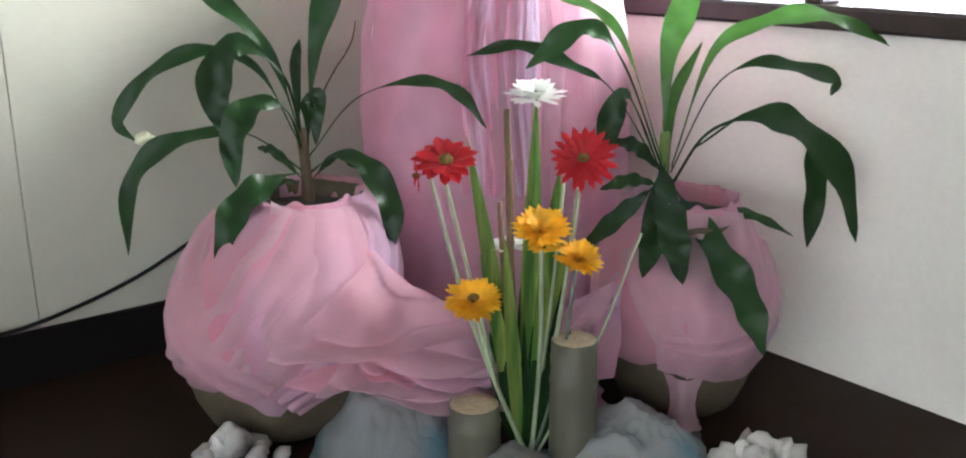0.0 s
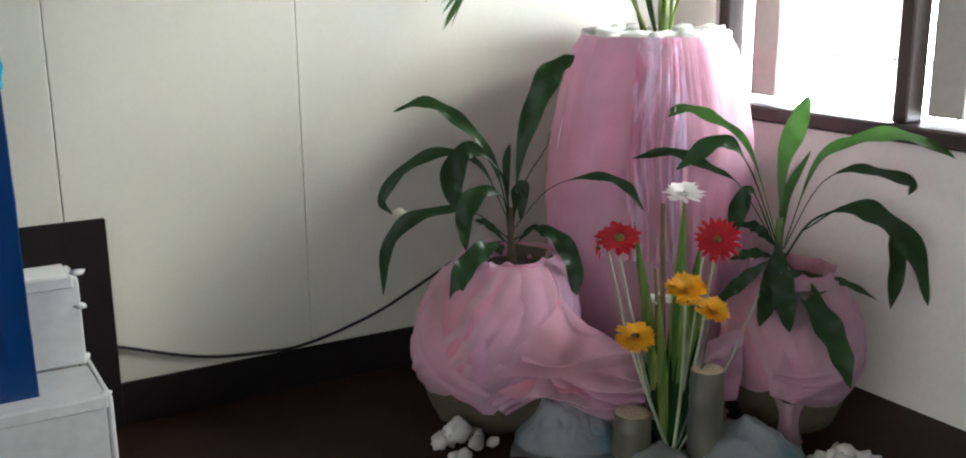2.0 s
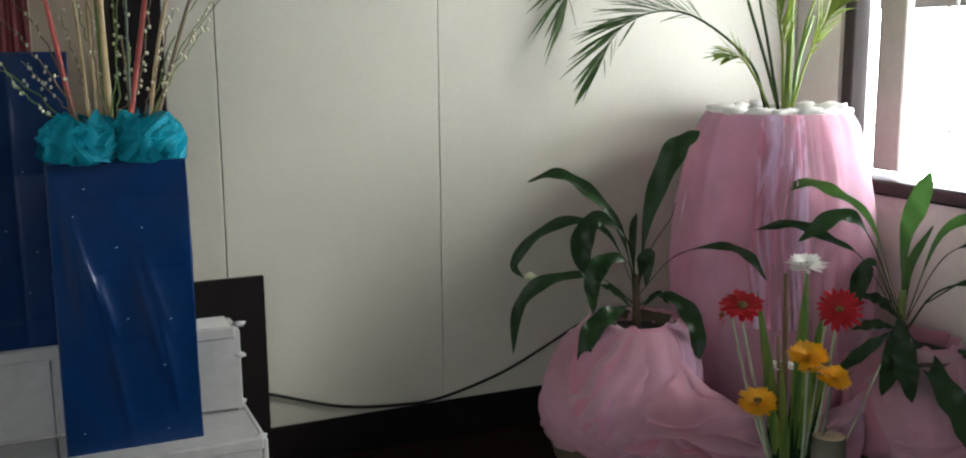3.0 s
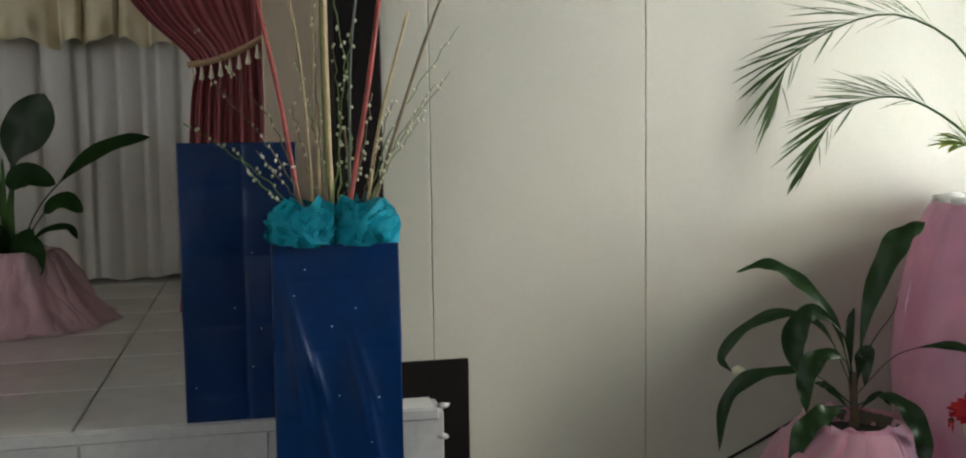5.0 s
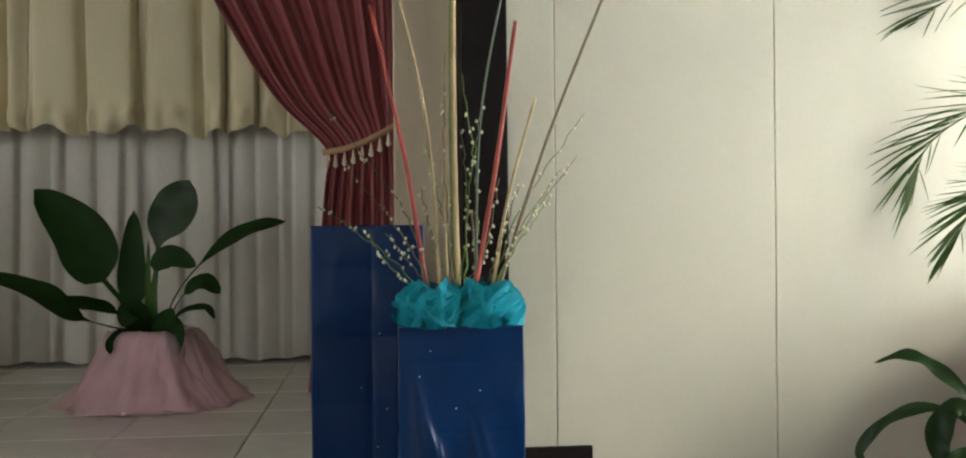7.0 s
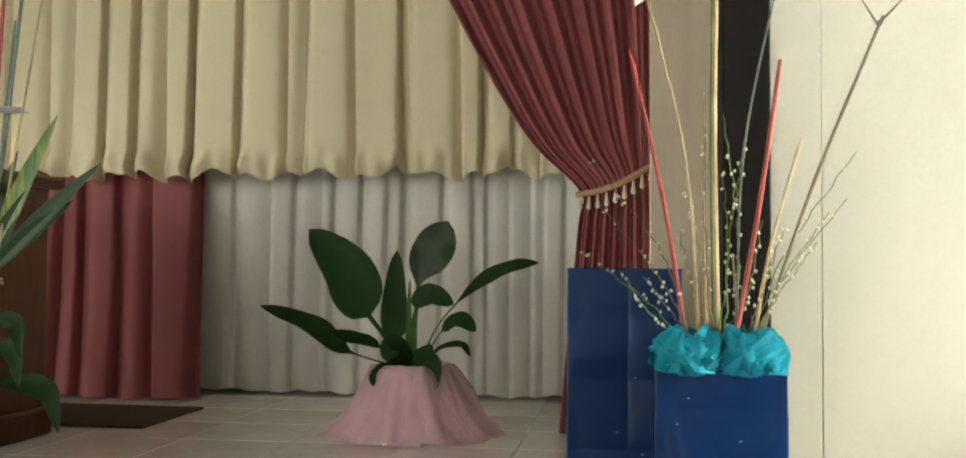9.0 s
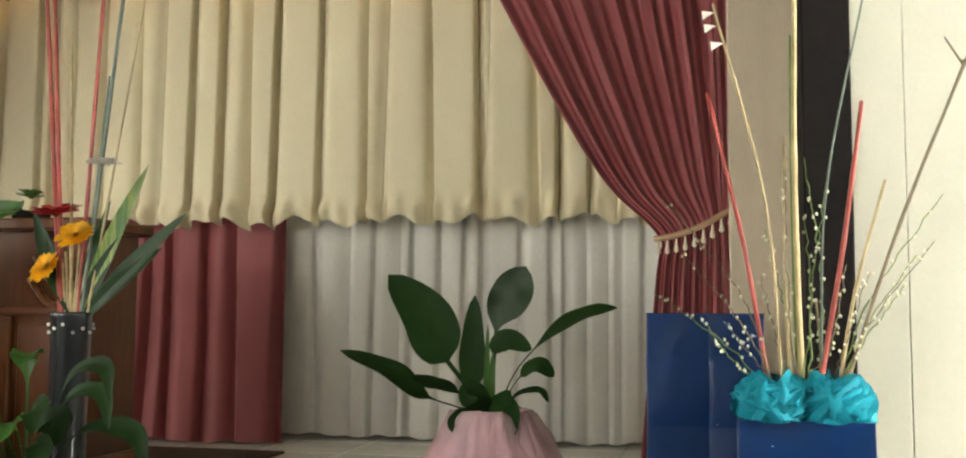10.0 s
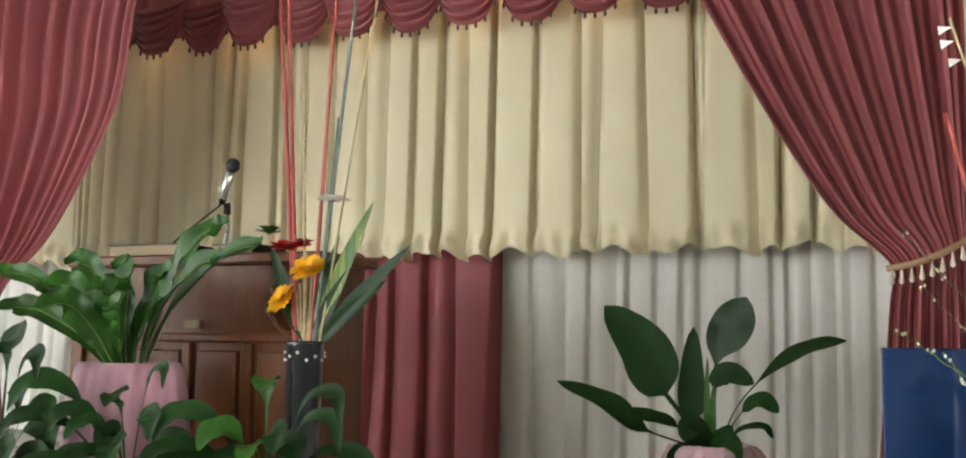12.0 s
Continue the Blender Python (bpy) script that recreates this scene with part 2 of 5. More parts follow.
def tube(pts, r0, r1=None, sides=7, n=0, knots=0.0):
    r1 = r0 if r1 is None else r1
    p = spline(pts, n) if n else [Vector(q) for q in pts]
    verts, faces = [], []
    m = len(p)
    for i, c in enumerate(p):
        t = (p[min(i + 1, m - 1)] - p[max(i - 1, 0)]).normalized()
        u = t.cross(Vector((0.31, 0.87, 0.2))).normalized()
        w = t.cross(u)
        r = r0 + (r1 - r0) * i / (m - 1)
        if knots and i % 4 == 2:
            r *= 1 + knots
        for k in range(sides):
            a = 2 * math.pi * k / sides
            verts.append(c + (u * math.cos(a) + w * math.sin(a)) * r)
    for i in range(m - 1):
        for k in range(sides):
            j = (k + 1) % sides
            faces.append([i * sides + k, i * sides + j, (i + 1) * sides + j, (i + 1) * sides + k])
    faces.append(list(range(sides))[::-1])
    faces.append([(m - 1) * sides + k for k in range(sides)])
    return verts, faces


def blade(pts, width, face, stalk=0.0, n=16, fold=0.25, wave=0.0, seed=0, tip=1.0, full=0.45):
    """A leaf along pts: face is the way its upper side looks, stalk the bare share of its length."""
    rnd = random.Random(seed)
    ph = rnd.uniform(0, 6)
    p = spline(pts, n)
    face = Vector(face)
    verts, faces = [], []
    for i, c in enumerate(p):
        s = i / (n - 1)
        t = (p[min(i + 1, n - 1)] - p[max(i - 1, 0)]).normalized()
        side = t.cross(face)
        side = side.normalized() if side.length > 1e-4 else Vector((1, 0, 0))
        up = side.cross(t)
        if s < stalk:
            w = 0.09
        else:
            q = (s - stalk) / (1 - stalk)
            w = max(0.09 if s < 0.5 else 0.02, math.sin(math.pi * q ** (math.log(0.5) / math.log(full))) ** (0.75 * tip))
        w *= width / 2
        for k in (-1, -0.5, 0, 0.5, 1):
            rip = wave * width * math.sin(ph + s * 24 + k * 1.7) * abs(k)
            verts.append(c + side * (w * k) + up * (fold * w * abs(k) + rip * (w / width * 2)))
    for i in range(n - 1):
        for k in range(4):
            a = i * 5 + k
            faces.append([a, a + 1, a + 6, a + 5])
    return verts, faces


def lathe(cx, cy, profile, sides=48, ripple=0.0, count=9, seed=0, swirl=0.0, crumple=0.0, close=False, pinch=0.0):
    """profile: rows of (radius, z); ripple: folds as a share of the radius."""
    rnd = random.Random(seed)
    ph = [rnd.uniform(0, 6.3) for _ in range(4)]
    verts, faces = [], []
    m = len(profile)
    for i, (r, z) in enumerate(profile):
        for k in range(sides):
            a = 2 * math.pi * k / sides
            f = math.sin(count * a + ph[0] + swirl * i) + 0.6 * math.sin((count * 2 - 3) * a + ph[1] - swirl * 1.7 * i) + 0.4 * math.sin(3 * a + ph[2])
            q = Vector((math.cos(a) * 3, math.sin(a) * 3, z * 9))
            if pinch:
                n1 = 0.5 + noise.noise(q * 0.45 + UPV)
                e1 = abs(math.sin(count * 0.5 * a + ph[3] + swirl * i + 0.8 * noise.noise(q * 0.5)))
                e2 = abs(math.sin((count + 3) * 0.5 * a + ph[1] - 2.2 * swirl * i + 1.1 * noise.noise(q * 0.6)))
                f += pinch * (n1 * (0.6 - e1 ** 0.6) + (1 - n1) * (0.6 - e2 ** 0.6))
            g = q + Vector((seed, 0, 0))
            rr = r * (1 + ripple * f + crumple * (0.55 * noise.noise(g) + 0.28 - 0.8 * abs(noise.noise(g * 1.7 + UPV))))
            verts.append(Vector((cx + rr * math.cos(a), cy + rr * math.sin(a), z + crumple * 0.12 * noise.noise(q * 1.3) * (0 < i < m - 1))))
    for i in range(m - 1):
        for k in range(sides):
            j = (k + 1) % sides
            faces.append([i * sides + k, i * sides + j, (i + 1) * sides + j, (i + 1) * sides + k])
    if close:
        faces.append(list(range(sides))[::-1])
        faces.append([(m - 1) * sides + k for k in range(sides)])
    return verts, faces


def gauze(at, profile, a0, a1, ztop, hem, seed, lift=0.0, fold=0.05, slant=9.0, count=4.0, tuck=0.12, cols=150, rows=44):
    """Gauze laid over a round body from ztop down to a wavy hem, in overlapping slanting folds; angles in degrees.
    hem: (mean height, swing, phase)."""
    line = sorted((z, r) for r, z in profile)
    zs, rs = [q[0] for q in line], [q[1] for q in line]
    full = a1 - a0 >= 359.9
    n = cols if full else cols + 1

    def lap(s):
        q = s - math.floor(s)
        return 0.5 - 0.5 * math.cos(math.pi * q / 0.68) if q < 0.68 else 0.5 + 0.5 * math.cos(math.pi * (q - 0.68) / 0.32)

    verts, faces = [], []
    for i in range(rows + 1):
        v = i / rows
        for k in range(n):
            a = radians(a0 + (a1 - a0) * k / cols)
            zb = hem[0] + hem[1] * (math.sin(a * 2 + hem[2]) + 0.35 * math.sin(a * 5 + 2 * hem[2]))
            z = ztop + (zb - ztop) * v
            q = Vector((math.cos(a) * 1.4, math.sin(a) * 1.4, z * 4 + seed * 3.7))
            wob = noise.noise(q)
            g = min(max(0.65 + 0.9 * noise.noise(q * 0.6 + UPV), 0), 1)
            turn = count / (2 * math.pi) * 2
            f1 = lap(turn * a + slant * z + 1.3 * wob + seed)
            f2 = lap(turn * 1.3 * a - slant * 0.55 * z + 1.1 * wob + seed * 0.3)
            d = g * f1 + (1 - g) * f2 - 0.5 + 0.6 * noise.noise(q * 1.3)
            r = float(np.interp(z, zs, rs)) * (1 + lift + fold * d * min(1, 0.05 + 2.4 * v))
            if v > 0.84:
                r *= 1 - tuck * ((v - 0.84) / 0.16) ** 2
            verts.append((at[0] + r * math.cos(a), at[1] + r * math.sin(a), max(z, 0.006)))
    for i in range(rows):
        for k in range(cols):
            m = (k + 1) % n
            faces.append([i * n + k, i * n + m, (i + 1) * n + m, (i + 1) * n + k])
    return verts, faces


def ball(c, rx, ry, rz, seed=0, rough=0.0, level=2):
    bm = bmesh.new()
    bmesh.ops.create_icosphere(bm, subdivisions=level, radius=1)
    out = []
    for v in bm.verts:
        k = 1 + rough * noise.noise(v.co * 1.6 + Vector((seed * 3.1, seed, 0)))
        out.append(Vector((c[0] + v.co.x * rx * k, c[1] + v.co.y * ry * k, c[2] + v.co.z * rz * k)))
    faces = [[v.index for v in f.verts] for f in bm.faces]
    bm.free()
    return out, faces


def leaned(data, shift, z0, z1):
    """The same shape with its upper part pushed over by shift, growing from z0 up to z1."""
    out = []
    for v in data[0]:
        v = Vector(v)
        t = min(max((v.z - z0) / (z1 - z0), 0), 1)
        out.append(v + Vector((shift[0], shift[1], 0)) * (t * t * (3 - 2 * t)))
    return (out, *data[1:])


def band(at, profile, path, width, seed, lift=0.03, ridges=3, rows=60, cols=22):
    """A loose strip of gauze laid over a round body; path: rows of (degrees, z), width measured along the surface."""
    line = sorted((z, r) for r, z in profile)
    zs, rs = [q[0] for q in line], [q[1] for q in line]
    p = spline([(a / 100, z, 0) for a, z in path], rows + 1)
    verts, faces = [], []
    for i in range(rows + 1):
        t = (p[min(i + 1, rows)] - p[max(i - 1, 0)]).normalized()
        z0 = p[i].y
        r0 = float(np.interp(z0, zs, rs))
        sx, sz = -t.y, t.x * r0 * 1.745
        n = math.hypot(sx * 1.0, sz) or 1
        s = i / rows
        for k in range(cols + 1):
            q = k / cols * 2 - 1
            w = width * (0.55 + 0.45 * math.sin(math.pi * (0.15 + 0.75 * s))) * (1 + 0.25 * noise.noise(Vector((s * 4, q, seed))))
            a = radians(p[i].x * 100) + q * w * 0.5 * sx / n / r0
            z = max(z0 + q * w * 0.5 * sz / n, 0.012)
            fold = abs(math.sin(ridges * 1.5 * q + 1.2 * noise.noise(Vector((s * 3, seed, q))) + seed))
            edge = math.sqrt(max(0.0, 1 - q * q))
            r = float(np.interp(z, zs, rs)) * (1.012 + lift * edge * (0.35 + 0.65 * fold) + 0.02 * noise.noise(Vector((s * 6, q * 2, seed + 9))))
            verts.append((at[0] + r * math.cos(a), at[1] + r * math.sin(a), z))
    for i in range(rows):
        for k in range(cols):
            c = i * (cols + 1) + k
            faces.append([c, c + 1, c + cols + 2, c + cols + 1])
    return verts, faces


def hung(to, top, bottom, seed, puff=0.03, folds=3.0, cols=110, rows=44):
    """A sheet of gauze slung between two wavy edges given as (u, w, v), in long lengthwise folds."""
    a, b = spline([to(*q) for q in top], cols + 1), spline([to(*q) for q in bottom], cols + 1)
    out = to(0, 0, 1) - to(0, 0, 0)
    verts, faces = [], []
    for i in range(rows + 1):
        v = i / rows
        for k in range(cols + 1):
            s = k / cols
            q = Vector((s * 3.2, v * 1.6, seed * 2.3))
            f = folds * v + 1.1 * noise.noise(q) + 1.5 * s
            d = abs(math.sin(math.pi * f)) ** 0.7 - 0.4 + 0.7 * noise.noise(q * 1.7 + UPV)
            full = math.sin(math.pi * min(max(v, 0.0), 1.0)) ** 0.6
            c = a[k].lerp(b[k], v) + out * (puff * (0.9 * full + 0.75 * d * (0.25 + full)))
            c.z = max(c.z + 0.012 * noise.noise(q * 2.1), 0.012)
            verts.append(c)
    for i in range(rows):
        for k in range(cols):
            c = i * (cols + 1) + k
            faces.append([c, c + 1, c + cols + 2, c + cols + 1])
    return verts, faces


def pleats(x0, x1, y, z0, z1, folds, depth, seed=0, hem=0.0, flare=0.0, rows=14, cols=0, puff=0.0, groove=0.16, slide=0.0):
    """A hanging curtain of soft panels with narrow, uneven grooves between them, from z0 up to z1."""
    rnd = random.Random(seed)
    cols = cols or folds * 14
    cuts, x = [], 0.0
    while x < folds:
        cuts.append((x, rnd.uniform(0.5, 1.3), rnd.uniform(0.7, 1.5), rnd.uniform(-0.25, 0.25)))
        x += rnd.choice((0.55, 0.8, 1.0, 1.25, 1.5))
    cuts.append((folds + 0.5, 1, 1, 0))
    ph = [rnd.uniform(0, 6.3) for _ in range(4)]
    verts, faces = [], []
    for i in range(rows + 1):
        t = i / rows
        n = 0
        for k in range(cols + 1):
            s = k / cols
            q = s * folds
            while n + 1 < len(cuts) - 1 and cuts[n + 1][0] + cuts[n + 1][3] * (1 - t) < q:
                n += 1
            d = 0.0
            for c in cuts[max(n - 1, 0):n + 3]:
                e = (q - c[0] - c[3] * (1 - t)) / (groove * c[2])
                e *= (0.55 if e > 0 else 2.6) if c[1] > 0.8 else (2.6 if e > 0 else 0.55)
                d += c[1] * math.exp(-e * e)
            a0, b0 = cuts[n][0], cuts[n + 1][0]
            m = (q - a0) / max(b0 - a0, 0.01)
            swell = 0.45 * math.sin(math.pi * min(max(m, 0), 1)) ** 0.35 + 0.30 * noise.noise(Vector((q * 0.9, t * 2.2, seed)))
            z = z0 + (z1 - z0) * t
            w = (1 - t) ** 6
            z += w * hem * (math.sin(q * 2.1 + ph[0]) + 0.8 * math.sin(q * 5.3 + ph[1]) - d)
            frill = puff * math.exp(-((t - 0.03) / 0.022) ** 2) * (0.55 + 0.6 * math.sin(q * 7 + ph[2]) * math.sin(q * 3.1 + ph[3]))
            verts.append((x0 + (x1 - x0) * s + slide * (1 - t) ** 2, y + depth * (1.6 * d - swell) * (0.85 + 0.3 * (1 - t)) - flare * (1 - t) ** 2 - frill, z))
    for i in range(rows):
        for k in range(cols):
            c = i * (cols + 1) + k
            faces.append([c, c + 1, c + cols + 2, c + cols + 1])
    return verts, faces


def drape(rows, y, folds, depth, seed=0, cols=220):
    """A curtain gathered to a tie: rows of (z of inner edge, z of outer edge, x inner, x outer, fold depth share)."""
    rnd = random.Random(seed)
    ph = [rnd.uniform(0, 6.3) for _ in range(3)]
    steps = 40
    grid = [spline([(r[0], r[2], r[4]) for r in rows], steps + 1), spline([(r[1], r[3], r[4]) for r in rows], steps + 1)]
    verts, faces = [], []
    for i in range(steps + 1):
        (za, xa, d), (zb, xb, _) = grid[0][i], grid[1][i]
        for k in range(cols + 1):
            s = k / cols
            a = 2 * math.pi * folds * (s + 0.02 * math.sin(7 * s + ph[0]))
            f = 1.1 - 2.0 * abs(math.sin(a / 2)) ** 0.8 + 0.45 * math.sin(2.1 * a + ph[1]) + 0.4 * math.sin(0.4 * a + ph[2]) + 0.35 * noise.noise(Vector((s * 9, i * 0.07, seed)))
            sag = -0.05 * math.sin(math.pi * s) * d
            verts.append((xa + (xb - xa) * s, y - depth * d * f, za + (zb - za) * s + sag))
    for i in range(steps):
        for k in range(cols):
            a = i * (cols + 1) + k
            faces.append([a, a + 1, a + cols + 2, a + cols + 1])
    return verts, faces

# ---- the room ----
WX, WY = 2.416, 2.948       # inner faces of the window wall and of the panelled wall
SILL, SILL_T = 0.62, 0.66
STEP, STAGE = 0.20, 0.40    # tops of the step and of the stage
SX = 0.74                   # end of the stage steps

single("floor", block(-7.0, WX + 0.15, -4.0, 5.7, -0.1, 0.0, 0), FLOOR, "dark brown waxed cement floor", "floor", "structure")
single("ceiling", block(-7.0, WX + 0.15, -4.0, 5.7, 3.5, 3.6, 0), CEIL, "pale board ceiling", "ceiling", "structure")

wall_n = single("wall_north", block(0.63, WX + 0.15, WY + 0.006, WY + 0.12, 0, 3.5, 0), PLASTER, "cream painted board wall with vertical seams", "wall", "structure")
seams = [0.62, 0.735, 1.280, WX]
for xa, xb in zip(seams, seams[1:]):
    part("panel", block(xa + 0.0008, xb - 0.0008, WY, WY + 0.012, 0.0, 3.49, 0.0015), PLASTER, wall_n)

# wall south of y 1.70 is unseen, closed up to hold back window light
wall_e = single("wall_east", joined(block(WX, WX + 0.14, -4.0, WY + 0.006, 0, SILL, 0), block(WX, WX + 0.14, -4.0, WY + 0.006, 1.95, 3.5, 0),
                                    block(WX, WX + 0.14, 2.775, WY + 0.006, SILL, 1.95, 0), block(WX, WX + 0.14, -4.0, 1.70, SILL, 1.95, 0)),
                PLASTER_E, "off-white plastered wall under a long window", "wall", "structure")
# west and south walls close the hall; unseen openings are added for stage light
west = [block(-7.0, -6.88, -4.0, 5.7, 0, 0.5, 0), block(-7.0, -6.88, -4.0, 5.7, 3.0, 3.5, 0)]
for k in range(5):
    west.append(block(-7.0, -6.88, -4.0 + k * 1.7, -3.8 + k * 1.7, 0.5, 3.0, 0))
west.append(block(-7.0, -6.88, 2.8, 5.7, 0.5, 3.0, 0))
single("wall_west", joined(*west), PLASTER_E, "unseen hall wall with openings added to light the stage", "wall", "structure")
south = [block(-6.88, WX, -4.12, -4.0, 0, 0.5, 0), block(-6.88, WX, -4.12, -4.0, 2.9, 3.5, 0)]
for k in range(3):
    south.append(block(-6.88 + k * 1.55, -6.64 + k * 1.55, -4.12, -4.0, 0.5, 2.9, 0))
south.append(block(-2.3, WX, -4.12, -4.0, 0.5, 2.9, 0))
single("wall_south", joined(*south), PLASTER_E, "unseen rear hall wall with wide openings added to light the stage", "wall", "structure")
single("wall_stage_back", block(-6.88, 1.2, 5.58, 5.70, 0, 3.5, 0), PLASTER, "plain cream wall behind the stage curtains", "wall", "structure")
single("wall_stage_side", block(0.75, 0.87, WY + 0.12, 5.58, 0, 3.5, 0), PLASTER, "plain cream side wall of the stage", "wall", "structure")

# dark skirting and the dark board that follows the steps up the wall
base_n = single("baseboard", block(SX + 0.075, WX - 0.001, WY - 0.012, WY - 0.001, 0.0, 0.101, 0.002), DARK, "dark brown painted skirting board", "baseboard", "structure")
single("trim", block(0.63, 0.818, WY - 0.014, WY - 0.001, 0.0, 0.487, 0.002), DARK, "dark brown board on the wall behind the steps", "wall trim", "structure")

# ---- window in the east wall ----
win = thing("window_1", (WX, 0, SILL), "long window with a dark wooden frame, open to bright daylight", "window", kind="structure")
part("window_sill", block(WX - 0.022, WX + 0.10, 1.70, 2.775, SILL, SILL_T, 0.006), FRAME, win)
part("window_frame", joined(block(WX + 0.01, WX + 0.07, 2.735, 2.775, SILL_T, 1.95, 0.004), block(WX + 0.01, WX + 0.07, 1.70, 2.735, 1.91, 1.95, 0.004)), FRAME, win)
part("mullion", block(WX + 0.008, WX + 0.068, 2.153, 2.193, SILL_T, 1.91, 0.004), FRAME, win)
for k in range(-1, 1):
    ym = 2.155 - k * 0.56
    part("side_panel", block(WX + 0.075, WX + 0.105, ym - 0.10, ym - 0.004, SILL_T + 0.012, 1.90, 0.004), PIER, win, "pale grey shutter edge")
for k in range(4):
    yb = 2.50 - k * 0.25
    part("bar", tube([(WX + 0.13, yb, SILL_T), (WX + 0.13, yb, 1.92)], 0.0035, sides=6), GRILL, win)
for zb in (0.79, 1.25):
    part("rail", tube([(WX + 0.13, 1.70, zb), (WX + 0.13, 2.77, zb)], 0.0035, sides=6), GRILL, win)

single("backdrop", block(5.2, 5.3, -7.0, 9.0, -0.6, 2.0, 0), OUT, "pale wall outside the window, glowing in place of daylight", "backdrop", "structure")
# two added glowing sheets behind the unseen west and south openings
single("backdrop", block(-10.2, -10.1, -8.0, 8.0, -0.6, 5.0, 0), OUTW, "unseen glowing sheet added west of the hall as fill light", "backdrop", "structure")
single("backdrop", block(-12.0, 6.0, -8.2, -8.1, -0.6, 5.0, 0), OUTS, "unseen glowing sheet added south of the hall as fill light", "backdrop", "structure")
single("ground", block(-60, 60, -60, 60, -0.7, -0.6, 0), PIER, "pale concrete ground outside", "ground", "structure")
fence = thing("fence", (4.6, 2.5, -0.6), "dark railing seen far outside the window", "fence")
for k in range(34):
    yf = 0.4 + k * 0.12
    part("post", tube([(4.6, yf, -0.6), (4.6, yf, 1.22)], 0.012, sides=5), PIER, fence)
part("top_rail", block(4.58, 4.62, 0.2, 4.8, 1.20, 1.30, 0.004), CANOPY, fence)

# ---- stage and steps ----
single("stage", joined(block(-6.88, SX - 0.02, 2.838, 5.58, 0, STAGE - 0.012, 0), block(-6.88, SX - 0.002, 2.648, 2.84, 0, STEP - 0.012, 0)), GROUT,
       "tiled stage with one step along its front", "stage", "structure")
stage_ob = bpy.data.objects["stage"]
tile_s = 0.40


def tile_mesh(name, sx, sy, sz):
    me = mesh_of(name, *block(-sx / 2, sx / 2, -sy / 2, sy / 2, -sz / 2, sz / 2, 0.0025))
    return me


top_me = tile_mesh("tile", tile_s - 0.0025, tile_s - 0.0025, 0.012)
top_me.materials.append(TILE)
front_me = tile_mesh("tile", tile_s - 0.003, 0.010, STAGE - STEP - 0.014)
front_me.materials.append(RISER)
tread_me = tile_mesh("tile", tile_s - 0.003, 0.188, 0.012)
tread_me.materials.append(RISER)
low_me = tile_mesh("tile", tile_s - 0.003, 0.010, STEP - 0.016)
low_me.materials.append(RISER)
for i in range(13):
    xc = SX - 0.003 - tile_s / 2 - i * tile_s
    for me, y, z in ((front_me, 2.834, (STEP + STAGE) / 2 - 0.002), (tread_me, 2.740, STEP - 0.006), (low_me, 2.643, STEP / 2 - 0.004)):
        t = part("tile", me, None, stage_ob)
        t.location = (xc, y, z)
    for j in range(7):
        t = part("tile", top_me, None, stage_ob)
        t.location = (xc - 0.015, 2.842 + tile_s / 2 + j * tile_s, STAGE - 0.006)
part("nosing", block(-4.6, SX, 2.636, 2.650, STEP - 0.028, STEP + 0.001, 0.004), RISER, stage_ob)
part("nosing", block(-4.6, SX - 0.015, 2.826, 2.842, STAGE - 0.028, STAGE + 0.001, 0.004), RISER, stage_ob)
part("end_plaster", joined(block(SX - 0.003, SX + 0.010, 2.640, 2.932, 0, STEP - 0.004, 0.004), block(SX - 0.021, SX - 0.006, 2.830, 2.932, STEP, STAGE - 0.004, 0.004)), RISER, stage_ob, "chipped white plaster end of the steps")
# crumbs of broken tile on the end of the steps
for k, (dx, y, z) in enumerate(((0.005, 2.835, 0.33), (0.003, 2.85, 0.215), (0.006, 2.845, 0.40), (0.008, 2.66, 0.195))):
    part("chip", ball((SX + dx - 0.01, y, z), 0.016, 0.012, 0.008, k, 0.5, 1), RISER, stage_ob)

single("post", block(0.513, 0.62, WY - 0.02, WY + 0.16, 0.0, 3.5, 0.004), DARK, "dark brown wooden post at the stage opening", "post", "structure")
single("wall_return", block(0.356, 0.75, 3.30, 3.36, STAGE, 3.5, 0.003), BEIGE, "beige painted return wall beside the stage", "wall", "structure")
single("mat", block(-3.6, -1.52, 4.22, 4.78, STAGE, STAGE + 0.012, 0.005), RUG, "dark brown mat on the stage floor", "mat")

# ---- stage curtains ----
single("curtain", pleats(-5.6, 0.55, 5.43, STAGE + 0.015, 2.2, 46, 0.020, seed=3, hem=0.006, flare=0.05, rows=12, cols=900, groove=0.17), GREYC, "pale grey pleated curtain hanging to the stage floor", "curtain")
single("curtain", pleats(-5.6, 0.55, 5.22, 1.462, 3.1, 40, 0.034, seed=5, hem=0.018, rows=46, cols=1500, puff=0.05, groove=0.10), CREAM, "cream satin curtain with a gathered hem", "curtain")
single("curtain", pleats(-3.3, -1.79, 5.32, STAGE + 0.01, 1.62, 9, 0.032, seed=8, hem=0.005, flare=0.30, rows=20, cols=260, groove=0.2, slide=0.13), MAROON, "maroon curtain hanging to the stage floor", "curtain")

